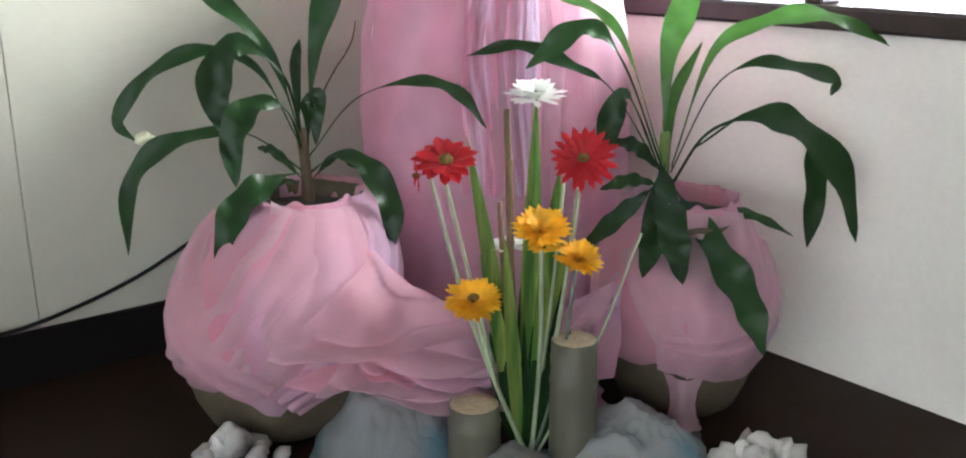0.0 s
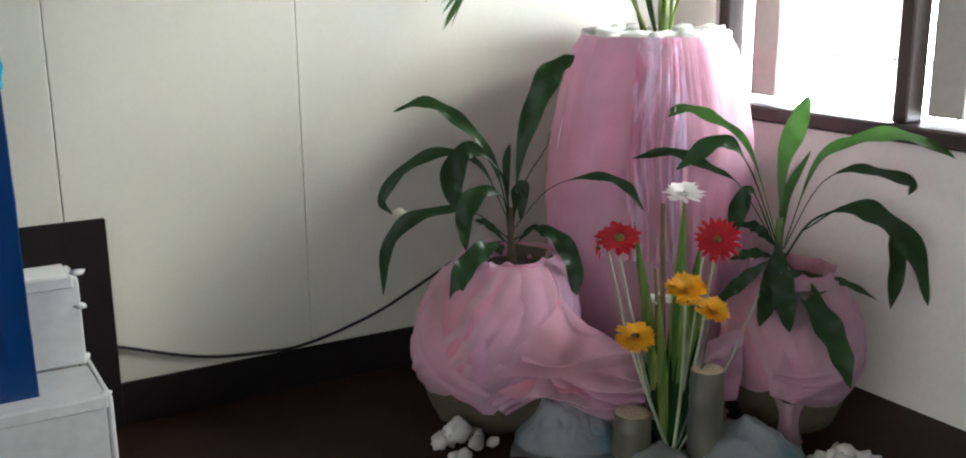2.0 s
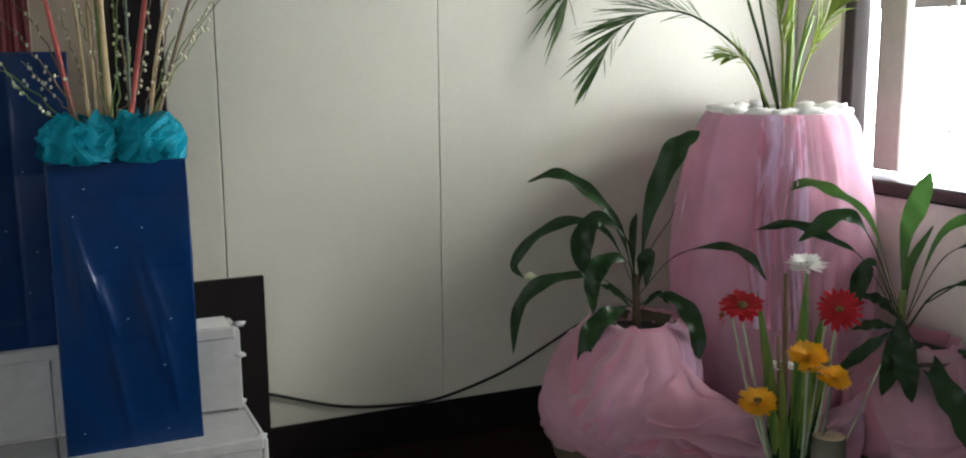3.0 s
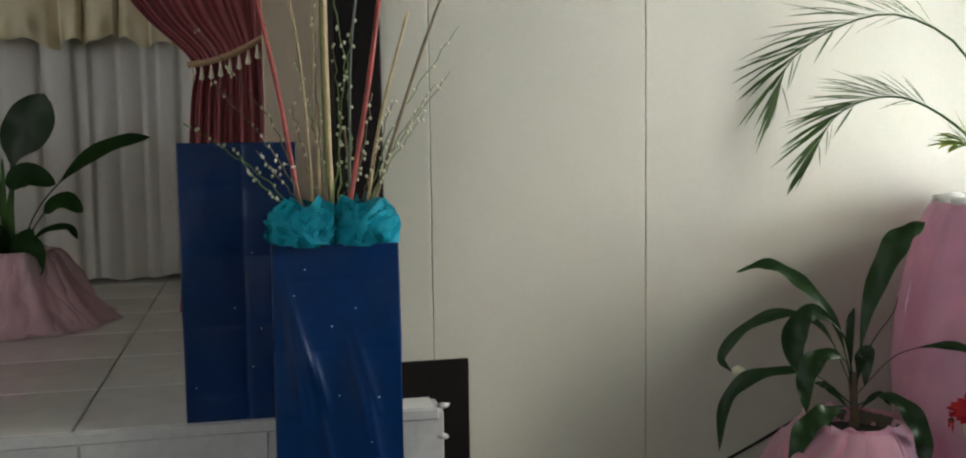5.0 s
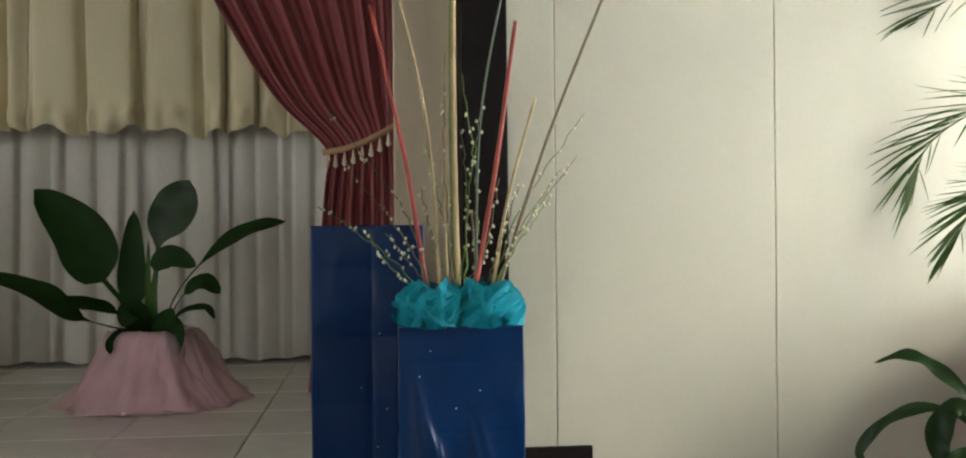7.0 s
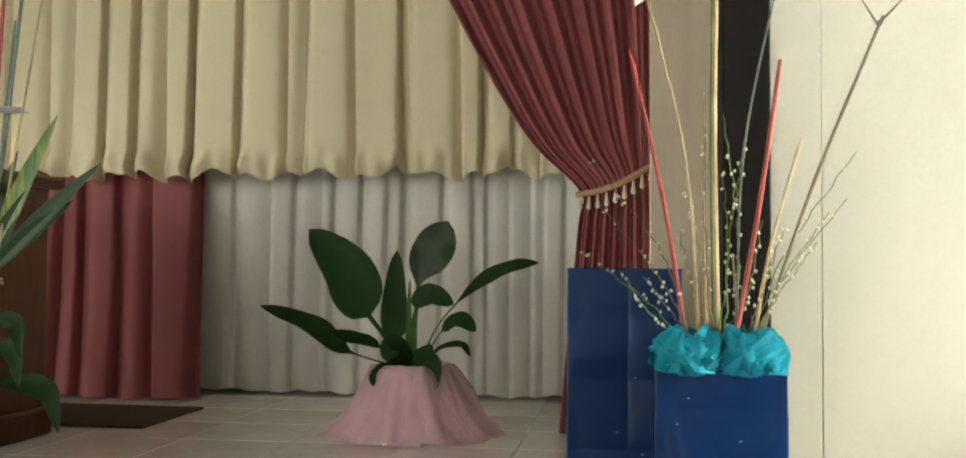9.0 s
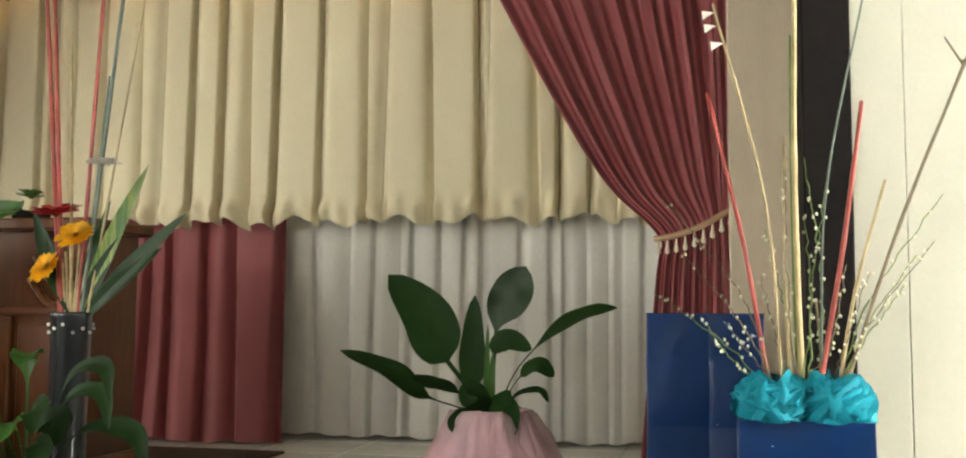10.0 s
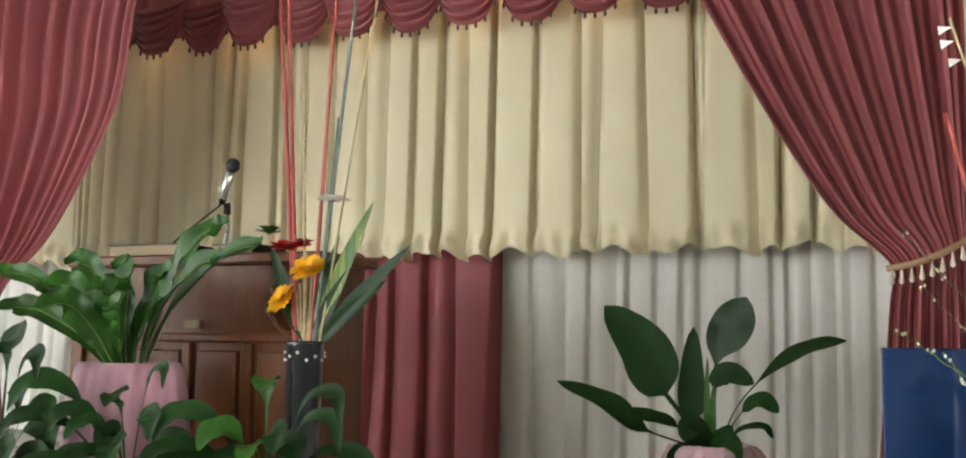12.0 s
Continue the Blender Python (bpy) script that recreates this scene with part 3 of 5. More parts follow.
tied = thing("tied_curtain", (0.1, 4.3, STAGE), "maroon stage curtain gathered by a beaded cord", "curtain")
part("drape", drape([(3.2, 3.2, -0.95, 0.42, 0.7), (2.22, 2.24, -0.47, 0.42, 1.0), (1.73, 1.80, -0.21, 0.41, 0.9), (1.48, 1.55, -0.05, 0.40, 0.6), (1.30, 1.39, 0.125, 0.385, 0.25),
                     (1.15, 1.2, 0.115, 0.395, 0.5), (0.42, 0.42, 0.05, 0.42, 0.6)], 4.3, 8, 0.024, seed=2), MAROON, tied)
part("cord", tube([(0.115, 4.22, 1.285), (0.2, 4.20, 1.30), (0.29, 4.20, 1.335), (0.40, 4.24, 1.40)], 0.011, n=14, sides=8), ROPE, tied)
for k in range(9):
    s = k / 8
    part("tassel", lathe(0.13 + 0.25 * s, 4.19, [(0.002, 1.278 + 0.10 * s * s), (0.006, 1.255 + 0.10 * s * s), (0.010, 1.235 + 0.10 * s * s), (0.002, 1.228 + 0.10 * s * s)], 8), BEAD, tied)

tied_l = thing("tied_curtain", (-4.2, 4.3, STAGE), "maroon stage curtain swept aside from the stage centre", "curtain")
part("drape", drape([(3.2, 3.2, -3.2, -5.4, 0.9), (2.65, 2.65, -3.34, -5.3, 1.0), (2.13, 2.1, -3.43, -5.2, 0.9), (1.56, 1.55, -3.78, -5.0, 0.7), (1.25, 1.2, -4.12, -4.8, 0.4),
                     (1.0, 1.0, -4.15, -4.8, 0.6), (0.42, 0.42, -4.05, -4.9, 0.9)], 4.3, 11, 0.042, seed=6), MAROON, tied_l)

val = thing("valance", (-1.8, 5.05, 2.6), "maroon swagged valance with hanging tassels", "valance")


def swag(cx, w, ztop, drop, y, seed):
    verts, faces = [], []
    nu, nv = 24, 72
    for j in range(nv + 1):
        v = j / nv
        for i in range(nu + 1):
            u = i / nu * 2 - 1
            sag = (0.12 + 0.88 * v ** 0.85) * drop * (1 - abs(u) ** 3)
            rip = 0.030 * (abs(math.sin(v * 17 + 0.8 * u + seed)) ** 0.8 - 0.5)
            verts.append((cx + u * w / 2 * (1 - 0.05 * v), y - 0.05 * (1 - u * u) * math.sin(math.pi * (0.15 + 0.8 * v)) - rip * (1 - u * u * 0.5), ztop - sag - 0.02 * v))
    for j in range(nv):
        for i in range(nu):
            a = j * (nu + 1) + i
            faces.append([a, a + 1, a + nu + 2, a + nu + 1])
    return verts, faces


swag_w = 0.335
for k in range(13):
    cx = -4.19 + k * swag_w
    zt = 2.965 - 0.009 * k
    part("swag", swag(cx, swag_w * 1.30, zt, 0.29, 5.05 - 0.03 * (k % 2), k), MAROON, val)
    for q in range(7):
        u = (q / 6 * 2 - 1) * 0.72
        zz = zt - 0.02 - 0.29 * (1 - abs(u) ** 3)
        part("tassel", lathe(cx + u * swag_w * 0.62, 5.03 - 0.03 * (k % 2), [(0.003, zz + 0.008), (0.007, zz - 0.008), (0.008, zz - 0.02), (0.003, zz - 0.027)], 7), DARKBEAD, val)
part("header", pleats(-5.6, 0.5, 5.10, 2.76, 3.45, 40, 0.010, seed=4, rows=3, cols=500), MAROON, val)


# ---- plants ----
def frame_of(at, turn):
    """Places u to the right, w up and v towards the room, for a plant turned by that angle."""
    a = radians(turn)
    ru, rv = Vector((math.cos(a), math.sin(a), 0)), Vector((math.sin(a), -math.cos(a), 0))
    return lambda u, w, v=0.0: Vector((at[0], at[1], 0)) + ru * u + rv * v + Vector((0, 0, w))


def strap(plant, to, pts, width, v_tip, mat=None, stalk=0.12, seed=0, face=(0.75, 0.62), wave=0.20, v_base=0.0, name="leaf", full=0.5):
    n = len(pts) - 1
    line = [to(u, w, v_base + (v_tip - v_base) * math.sqrt(k / n)) for k, (u, w) in enumerate(pts)]
    out = to(0, 0, 1) - to(0, 0, 0)
    return part(name, blade(line, width * 0.80, out * face[0] + Vector((0, 0, face[1])), stalk, 30, 0.22, wave, seed, full=full), mat or LEAF, plant)


# left corner plant in a jar wrapped with pink tulle
LP = (1.568, 2.549)
to = frame_of(LP, -30)
plant = thing("potted_plant", (*LP, 0), "leafy dracaena in a clay jar wrapped with pink tulle", "plant", "plants in wrapped jars")
LEAN = Vector((0.066, 0.040))        # the mouth sits to the back of the bulge
jar_profile = [(0.10, 0.0), (0.125, 0.01), (0.15, 0.06), (0.175, 0.14), (0.17, 0.24), (0.13, 0.32), (0.105, 0.35), (0.110, 0.365), (0.098, 0.365), (0.09, 0.34), (0.085, 0.31)]
jar = part("jar", leaned(lathe(*LP, jar_profile, 60, 0.012, 5, 1, crumple=0.05), LEAN, 0.16, 0.36), CLAY, plant, "rough brown clay jar")
part("soil", leaned(lathe(*LP, [(0.098, 0.338), (0.06, 0.344), (0.004, 0.346)], 20), LEAN, 0.16, 0.36), SOIL, jar)
WRAP_L = [(0.108, 0.372), (0.115, 0.364), (0.132, 0.348), (0.154, 0.322), (0.172, 0.288), (0.184, 0.252), (0.190, 0.215), (0.190, 0.18), (0.185, 0.15), (0.174, 0.12), (0.163, 0.10), (0.148, 0.06)]
part("wrap", leaned(gauze(LP, WRAP_L, 0, 360, 0.372, (0.112, 0.020, 3.3), 1, 0.0, 0.06, 10.0, 6, cols=260), LEAN, 0.16, 0.36), TULLE, plant, "pink tulle tied round the jar")
part("wrap_lip", leaned(lathe(*LP, [(0.084, 0.315), (0.092, 0.34), (0.101, 0.362), (0.106, 0.374), (0.108, 0.371)], 110, 0.03, 9, 3, crumple=0.14), LEAN, 0.16, 0.36), TULLE, plant, "gathered edge of the tulle")
for k, (path, wd) in enumerate((([(-150, 0.362), (-148, 0.26), (-133, 0.15), (-112, 0.105)], 0.15), ([(-120, 0.366), (-135, 0.27), (-160, 0.17), (-185, 0.13)], 0.13),
                                ([(-95, 0.366), (-98, 0.28), (-112, 0.19), (-135, 0.11)], 0.12), ([(-60, 0.36), (-70, 0.25), (-92, 0.15), (-118, 0.09)], 0.10),
                                ([(-200, 0.35), (-180, 0.25), (-150, 0.16), (-125, 0.12)], 0.09))):
    part("sheer_fold", leaned(band(LP, WRAP_L, path, wd, k + 3, 0.05 + 0.012 * k, 2 + k % 2), LEAN, 0.16, 0.36), TULLE_PALE if k % 3 else TULLE, plant, "loose fold of pink tulle")
part("stem", tube([to(0.048, 0.31, -0.09), to(0.046, 0.39, -0.10), to(0.042, 0.47, -0.10)], 0.011, 0.008, 8, 8, 0.2), BROWN, plant)
strap(plant, to, [(0.045, 0.438), (-0.002, 0.592), (-0.080, 0.679), (-0.151, 0.715), (-0.222, 0.694)], 0.040, -0.115, seed=1, v_base=-0.10)
strap(plant, to, [(0.050, 0.449), (0.076, 0.620), (0.133, 0.761), (0.195, 0.814)], 0.074, -0.165, seed=2, full=0.6, v_base=-0.10)
strap(plant, to, [(0.040, 0.438), (-0.024, 0.570), (-0.110, 0.601), (-0.196, 0.565), (-0.254, 0.492), (-0.228, 0.454)], 0.036, -0.105, seed=3, v_base=-0.10)
strap(plant, to, [(0.045, 0.438), (0.019, 0.563), (-0.051, 0.614), (-0.089, 0.549), (-0.075, 0.470)], 0.069, -0.035, seed=4, stalk=0.35, full=0.5, v_base=-0.10)
strap(plant, to, [(0.043, 0.426), (0.023, 0.509), (-0.025, 0.525), (-0.061, 0.478), (-0.059, 0.400)], 0.059, 0.020, seed=5, stalk=0.3, v_base=-0.10)
strap(plant, to, [(0.040, 0.396), (-0.039, 0.461), (-0.112, 0.468), (-0.199, 0.439), (-0.245, 0.373), (-0.256, 0.265)], 0.045, -0.085, seed=6, stalk=0.25, v_base=-0.10)
strap(plant, to, [(0.043, 0.394), (-0.004, 0.405), (-0.062, 0.365), (-0.092, 0.282)], 0.063, 0.070, seed=7, stalk=0.2, v_base=-0.10)
strap(plant, to, [(0.050, 0.428), (0.058, 0.507), (0.070, 0.521), (0.066, 0.449)], 0.043, -0.055, seed=8, v_base=-0.10)
strap(plant, to, [(0.041, 0.460), (0.036, 0.563), (0.045, 0.613)], 0.024, -0.155, seed=9, v_base=-0.10)
strap(plant, to, [(0.053, 0.422), (0.134, 0.518), (0.235, 0.546), (0.307, 0.523), (0.352, 0.464)], 0.031, -0.075, seed=10, stalk=0.35, v_base=-0.10)
strap(plant, to, [(0.054, 0.394), (0.103, 0.437), (0.154, 0.414), (0.184, 0.347), (0.170, 0.272)], 0.054, 0.040, seed=11, stalk=0.2, v_base=-0.10)
strap(plant, to, [(0.045, 0.375), (-0.008, 0.417), (-0.040, 0.422)], 0.024, -0.185, seed=12, v_base=-0.10)
strap(plant, to, [(0.050, 0.375), (0.098, 0.412), (0.130, 0.385)], 0.021, -0.155, seed=13, v_base=-0.10)
strap(plant, to, [(0.043, 0.373), (0.002, 0.389), (-0.051, 0.363)], 0.019, -0.040, seed=14, v_base=-0.10)
part("twig", tube([to(0.055, 0.47, -0.14), to(0.092, 0.545, -0.15), to(0.13, 0.60, -0.16), to(0.14, 0.64, -0.16)], 0.0022, 0.001, 5, 8), BROWN, plant)
part("dry_leaf_tip", ball(to(-0.215, 0.461, -0.10), 0.016, 0.012, 0.011, 4, 0.5, 2), BUD, plant, "pale curled dry leaf tip")

# right corner plant
RP = (2.107, 2.157)
RJ = (2.132, 2.180)                  # middle of the jar
to = frame_of(RP, -38)
plant = thing("potted_plant", (*RP, 0), "glossy dracaena in a tulle-wrapped clay jar under the window", "plant", "plants in wrapped jars")
LEAN_R = Vector((0.02, 0.03))
jar = part("jar", lathe(*RJ, [(r * 0.79, z * 0.90) for r, z in jar_profile], 48, 0.012, 5, 2, crumple=0.05), CLAY, plant, "rough brown clay jar")
part("soil", leaned(lathe(*RJ, [(0.088, 0.318), (0.05, 0.322), (0.004, 0.324)], 20), LEAN_R, 0.15, 0.34), SOIL, jar)
WRAP_R = [(0.094, 0.352), (0.102, 0.342), (0.115, 0.318), (0.130, 0.285), (0.141, 0.248), (0.149, 0.21), (0.152, 0.172), (0.149, 0.135), (0.138, 0.10), (0.122, 0.076), (0.112, 0.05)]
part("wrap", leaned(gauze(RJ, WRAP_R, 0, 360, 0.352, (0.084, 0.008, 1.0), 7, 0.0, 0.065, 6.0, 5, cols=240), LEAN_R, 0.15, 0.34), TULLE, plant, "pink tulle tied round the jar")
part("wrap_lip", leaned(lathe(*RJ, [(0.074, 0.29), (0.082, 0.325), (0.089, 0.344), (0.093, 0.354), (0.094, 0.351)], 110, 0.03, 8, 3, crumple=0.14), LEAN_R, 0.15, 0.34), TULLE, plant, "gathered edge of the tulle")
for k, (path, wd) in enumerate((([(-170, 0.30), (-140, 0.20), (-110, 0.13), (-75, 0.105)], 0.11), ([(-110, 0.345), (-118, 0.27), (-128, 0.20), (-135, 0.10)], 0.13),
                                ([(-75, 0.34), (-85, 0.25), (-105, 0.17), (-140, 0.12)], 0.10), ([(-40, 0.27), (-70, 0.19), (-110, 0.155), (-150, 0.16)], 0.06))):
    part("sheer_fold", leaned(band(RJ, WRAP_R, path, wd, k + 13, 0.05 + 0.012 * k, 2 + k % 2), LEAN_R, 0.15, 0.34), TULLE_PALE, plant, "loose fold of pink tulle")
part("tail", lathe(RJ[0] - 0.09, RJ[1] - 0.09, [(0.030, 0.10), (0.020, 0.07), (0.018, 0.045), (0.022, 0.02), (0.03, 0.006)], 24, 0.12, 5, 3), TULLE_PALE, plant, "loose end of pink tulle")
part("stem", tube([to(-0.025, 0.29, -0.07), to(-0.027, 0.37, -0.08), to(-0.028, 0.46, -0.08)], 0.012, 0.008, 8, 8, 0.2), STALK, plant)
strap(plant, to, [(-0.028, 0.392), (-0.026, 0.573), (-0.004, 0.650), (0.024, 0.733)], 0.061, -0.120, LEAF_B, 0.1, 21, full=0.62, v_base=-0.07)
strap(plant, to, [(-0.033, 0.413), (-0.102, 0.614), (-0.180, 0.676), (-0.248, 0.696), (-0.315, 0.661)], 0.035, -0.150, LEAF_B, 0.15, 22, v_base=-0.07)
strap(plant, to, [(-0.033, 0.402), (-0.106, 0.581), (-0.170, 0.634), (-0.264, 0.569)], 0.052, -0.060, LEAF, 0.35, 23, full=0.6, v_base=-0.07)
strap(plant, to, [(-0.033, 0.392), (-0.118, 0.529), (-0.188, 0.570), (-0.272, 0.602), (-0.361, 0.585)], 0.035, -0.110, LEAF, 0.3, 24, v_base=-0.07)
strap(plant, to, [(-0.017, 0.402), (0.041, 0.588), (0.116, 0.637), (0.193, 0.652), (0.273, 0.632), (0.353, 0.590)], 0.040, -0.080, LEAF_B, 0.1, 25, v_base=-0.07)
strap(plant, to, [(-0.018, 0.392), (0.044, 0.532), (0.108, 0.576), (0.174, 0.569), (0.241, 0.549), (0.237, 0.522)], 0.035, -0.060, LEAF, 0.3, 26, v_base=-0.07)
strap(plant, to, [(-0.015, 0.371), (0.035, 0.461), (0.114, 0.492), (0.181, 0.472), (0.255, 0.395), (0.291, 0.280)], 0.071, -0.030, LEAF, 0.3, 27, v_base=-0.07)
strap(plant, to, [(0.020, 0.434), (0.125, 0.497), (0.210, 0.451), (0.231, 0.366), (0.226, 0.255)], 0.052, -0.080, LEAF, 0.45, 28, v_base=-0.07)
strap(plant, to, [(-0.020, 0.322), (0.061, 0.339), (0.115, 0.333), (0.170, 0.306)], 0.023, 0.020, LEAF, 0.1, 29, v_base=-0.07)
strap(plant, to, [(-0.025, 0.384), (0.026, 0.312), (0.074, 0.230), (0.098, 0.154)], 0.071, 0.155, LEAF, 0.1, 30, v_base=-0.07)
strap(plant, to, [(-0.034, 0.405), (-0.038, 0.333), (-0.028, 0.263)], 0.064, 0.130, LEAF, 0.0, 31, v_base=-0.07)
strap(plant, to, [(-0.038, 0.386), (-0.065, 0.323), (-0.088, 0.269)], 0.053, 0.115, LEAF, 0.0, 32, v_base=-0.07)
strap(plant, to, [(-0.041, 0.372), (-0.114, 0.345), (-0.184, 0.295)], 0.039, 0.070, LEAF, 0.1, 33, v_base=-0.07)
strap(plant, to, [(-0.038, 0.402), (-0.094, 0.523), (-0.123, 0.486), (-0.134, 0.421)], 0.054, -0.050, LEAF, 0.3, 34, v_base=-0.07)
strap(plant, to, [(-0.033, 0.392), (-0.075, 0.434), (-0.117, 0.444)], 0.035, -0.080, LEAF, 0.1, 35, v_base=-0.07)
strap(plant, to, [(-0.033, 0.371), (-0.085, 0.381), (-0.138, 0.366)], 0.031, -0.060, LEAF, 0.1, 36, v_base=-0.07)
strap(plant, to, [(-0.022, 0.392), (-0.012, 0.497), (0.041, 0.602)], 0.028, -0.150, LEAF_B, 0.1, 37, v_base=-0.07)

# tall draped stand in the corner with a palm
CC = (2.100, 2.645)
stand = thing("plant_stand", (*CC, 0), "tall round stand draped with pink satin and sheer tulle", "plant stand")
part("drape", lathe(*CC, [(0.165, 0.846), (0.176, 0.846), (0.188, 0.82), (0.212, 0.72), (0.232, 0.60), (0.240, 0.45), (0.240, 0.28), (0.240, 0.12), (0.24, 0.012)], 220, 0.012, 17, 5, 0.04, 0.02, pinch=4.0), SATIN, stand)
part("sheer", lathe(*CC, [(0.180, 0.852), (0.200, 0.82), (0.228, 0.72), (0.250, 0.60), (0.258, 0.45), (0.256, 0.28), (0.256, 0.12), (0.256, 0.010)], 220, 0.014, 12, 11, 0.04, 0.02, pinch=4.0), TULLE_PALE, stand, "sheer pink outer layer")
CONE = [(0.176, 0.856), (0.195, 0.82), (0.224, 0.72), (0.246, 0.60), (0.254, 0.45), (0.252, 0.28), (0.252, 0.12)]
part("sash", gauze(CC, CONE, -142, -112, 0.852, (0.335, 0.004, 0), 3, 0.035, 0.07, 0.0, 34, 0.0, 70, 24), SATIN, stand, "pale lilac satin strip hanging down the front")
part("sash", gauze(CC, CONE, -112, -88, 0.852, (0.30, 0.006, 1), 9, 0.025, 0.05, 0.4, 26, 0.0, 60, 24), TULLE_PALE, stand, "sheer strip hanging down the front")
part("top", lathe(*CC, [(0.178, 0.842), (0.178, 0.85), (0.08, 0.853), (0.003, 0.855)], 40), WHITE, stand, "white cloth top")
for k in range(16):
    a = k * 0.41
    part("gather", ball((CC[0] + 0.15 * math.cos(a), CC[1] + 0.15 * math.sin(a), 0.856), 0.035, 0.022, 0.012, k, 0.9, 2), WHITE, stand, "crumpled white tissue")

palm = thing("palm", (CC[0], CC[1], 0.855), "feathery palm standing on the draped stand", "plant")
to = frame_of(CC, -33)


def frond(pts, length, v_tip, seed, droop=0.5, bare=0.4, mat=PALM):
    rnd = random.Random(seed)
    n = len(pts) - 1
    line = [to(u, w, v_tip * k / n) for k, (u, w) in enumerate(pts)]
    p = spline(line, 60)
    shapes = [tube(p[::3], 0.0045, 0.0012, 5)]
    front = to(0, 0, 1) - to(0, 0, 0)
    bend = -1 if pts[-1][0] > 0.02 else 1
    for i in range(int(60 * bare), 59, 1):
        s = (i / 59 - bare) / (1 - bare)
        t = (p[i + 1] - p[i - 1]).normalized()
        outer = t.cross(front) * bend
        ln = 1.25 * length * (0.45 + 0.75 * math.sin(math.pi * min(1, 0.15 + s * 0.8))) * rnd.uniform(0.75, 1.1)
        for sg in (-1, 1):
            if sg < 0 and i % 2:
                continue
            inner = sg < 0 and rnd.random() < 0.35
            spread = -0.5 if inner else rnd.uniform(0.12, 0.55) * (1 - 0.5 * s)
            ln2 = ln * (0.5 if inner else 1.0)
            out = (t * rnd.uniform(0.8, 1.0) + outer * spread + front * (sg * rnd.uniform(0.1, 0.45))).normalized()
            a = p[i]
            q = [a, a + out * ln2 * 0.5 + Vector((0, 0, -droop * ln2 * 0.05)), a + out * ln2 * 0.95 + Vector((0, 0, -droop * ln2 * rnd.uniform(0.05, 0.35)))]
            shapes.append(blade(q, 0.0068, Vector((0.3, -0.6, 0.75)), 0.0, 6, 0.3, 0, seed + i, full=0.35))
    return part("frond", joined(*shapes), mat, palm)


frond([(-0.032, 0.85), (-0.073, 0.971), (-0.196, 1.079), (-0.303, 1.107), (-0.41, 1.06), (-0.472, 0.940)], 0.14, 0.05, 1)
frond([(0.0, 0.85), (-0.061, 1.05), (-0.13, 1.22), (-0.27, 1.305), (-0.406, 1.282), (-0.521, 1.20), (-0.553, 1.09)], 0.16, 0.03, 2)
frond([(0.0, 0.85), (-0.05, 1.1), (-0.13, 1.38), (-0.28, 1.55), (-0.42, 1.58), (-0.56, 1.50)], 0.17, 0.0, 3)
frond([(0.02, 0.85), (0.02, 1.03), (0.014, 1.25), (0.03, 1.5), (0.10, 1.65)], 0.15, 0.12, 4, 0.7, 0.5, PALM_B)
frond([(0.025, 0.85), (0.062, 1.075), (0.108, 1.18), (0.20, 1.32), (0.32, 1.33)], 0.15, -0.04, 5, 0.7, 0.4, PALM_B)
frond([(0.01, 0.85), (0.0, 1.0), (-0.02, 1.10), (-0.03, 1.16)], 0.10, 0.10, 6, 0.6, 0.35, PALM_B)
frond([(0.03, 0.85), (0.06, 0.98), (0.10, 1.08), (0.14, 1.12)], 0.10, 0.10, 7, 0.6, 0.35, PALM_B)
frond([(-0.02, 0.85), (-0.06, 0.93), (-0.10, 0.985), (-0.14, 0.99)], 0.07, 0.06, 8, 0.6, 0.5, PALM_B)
part("cane", tube([to(0.02, 0.85), to(0.022, 1.0), to(0.018, 1.3)], 0.011, 0.008, 8, 12, 0.15), STALK, palm)
part("cane", tube([to(0.03, 0.85), to(0.045, 0.98), to(0.075, 1.09)], 0.006, 0.004, 7, 8, 0.1), STALK, palm)


# ---- flower arrangement ----
FA = (1.80, 2.20)
to = frame_of(FA, -36)
arr = thing("flower_arrangement", (*FA, 0), "red, yellow and white flowers with sword leaves, stood on the floor", "flowers")


def bloom(c, axis, radius, petals, mat, seed, layers=2, cup=0.25, petal_w=0.30, centre=0.22):
    rnd = random.Random(seed)
    axis = Vector(axis).normalized()
    radius *= 1.14
    e1 = axis.cross(Vector((0.1, 0.2, 1))).normalized()
    e2 = axis.cross(e1)
    shapes = []
    for ly in range(layers):
        r = radius * (1 - 0.22 * ly)
        for k in range(petals):
            a = 2 * math.pi * (k + 0.5 * ly + rnd.uniform(-0.2, 0.2)) / petals
            d = e1 * math.cos(a) + e2 * math.sin(a)
            lift = cup * (0.5 + ly * 0.8) + rnd.uniform(-0.12, 0.12)
            rr = r * rnd.uniform(0.86, 1.06)
            q = [c + d * r * 0.08, c + d * rr * 0.5 + axis * rr * lift * 0.45, c + d * rr * 0.97 + axis * rr * lift * 0.75]
            shapes.append(blade(q, radius * petal_w, axis, 0, 7, 0.3, 0.0, seed + k, 0.6, 0.62))
    ob = part("bloom", joined(*shapes), mat, arr)
    part("flower_centre", ball(c + axis * radius * 0.10, radius * centre, radius * centre, radius * centre * 0.8, seed, 0.3, 2), CENTRE, ob)
    return ob


vr = to(0, 0, 1) - to(0, 0, 0)
ur = to(1, 0, 0) - to(0, 0, 0)
UP = Vector((0, 0, 1))


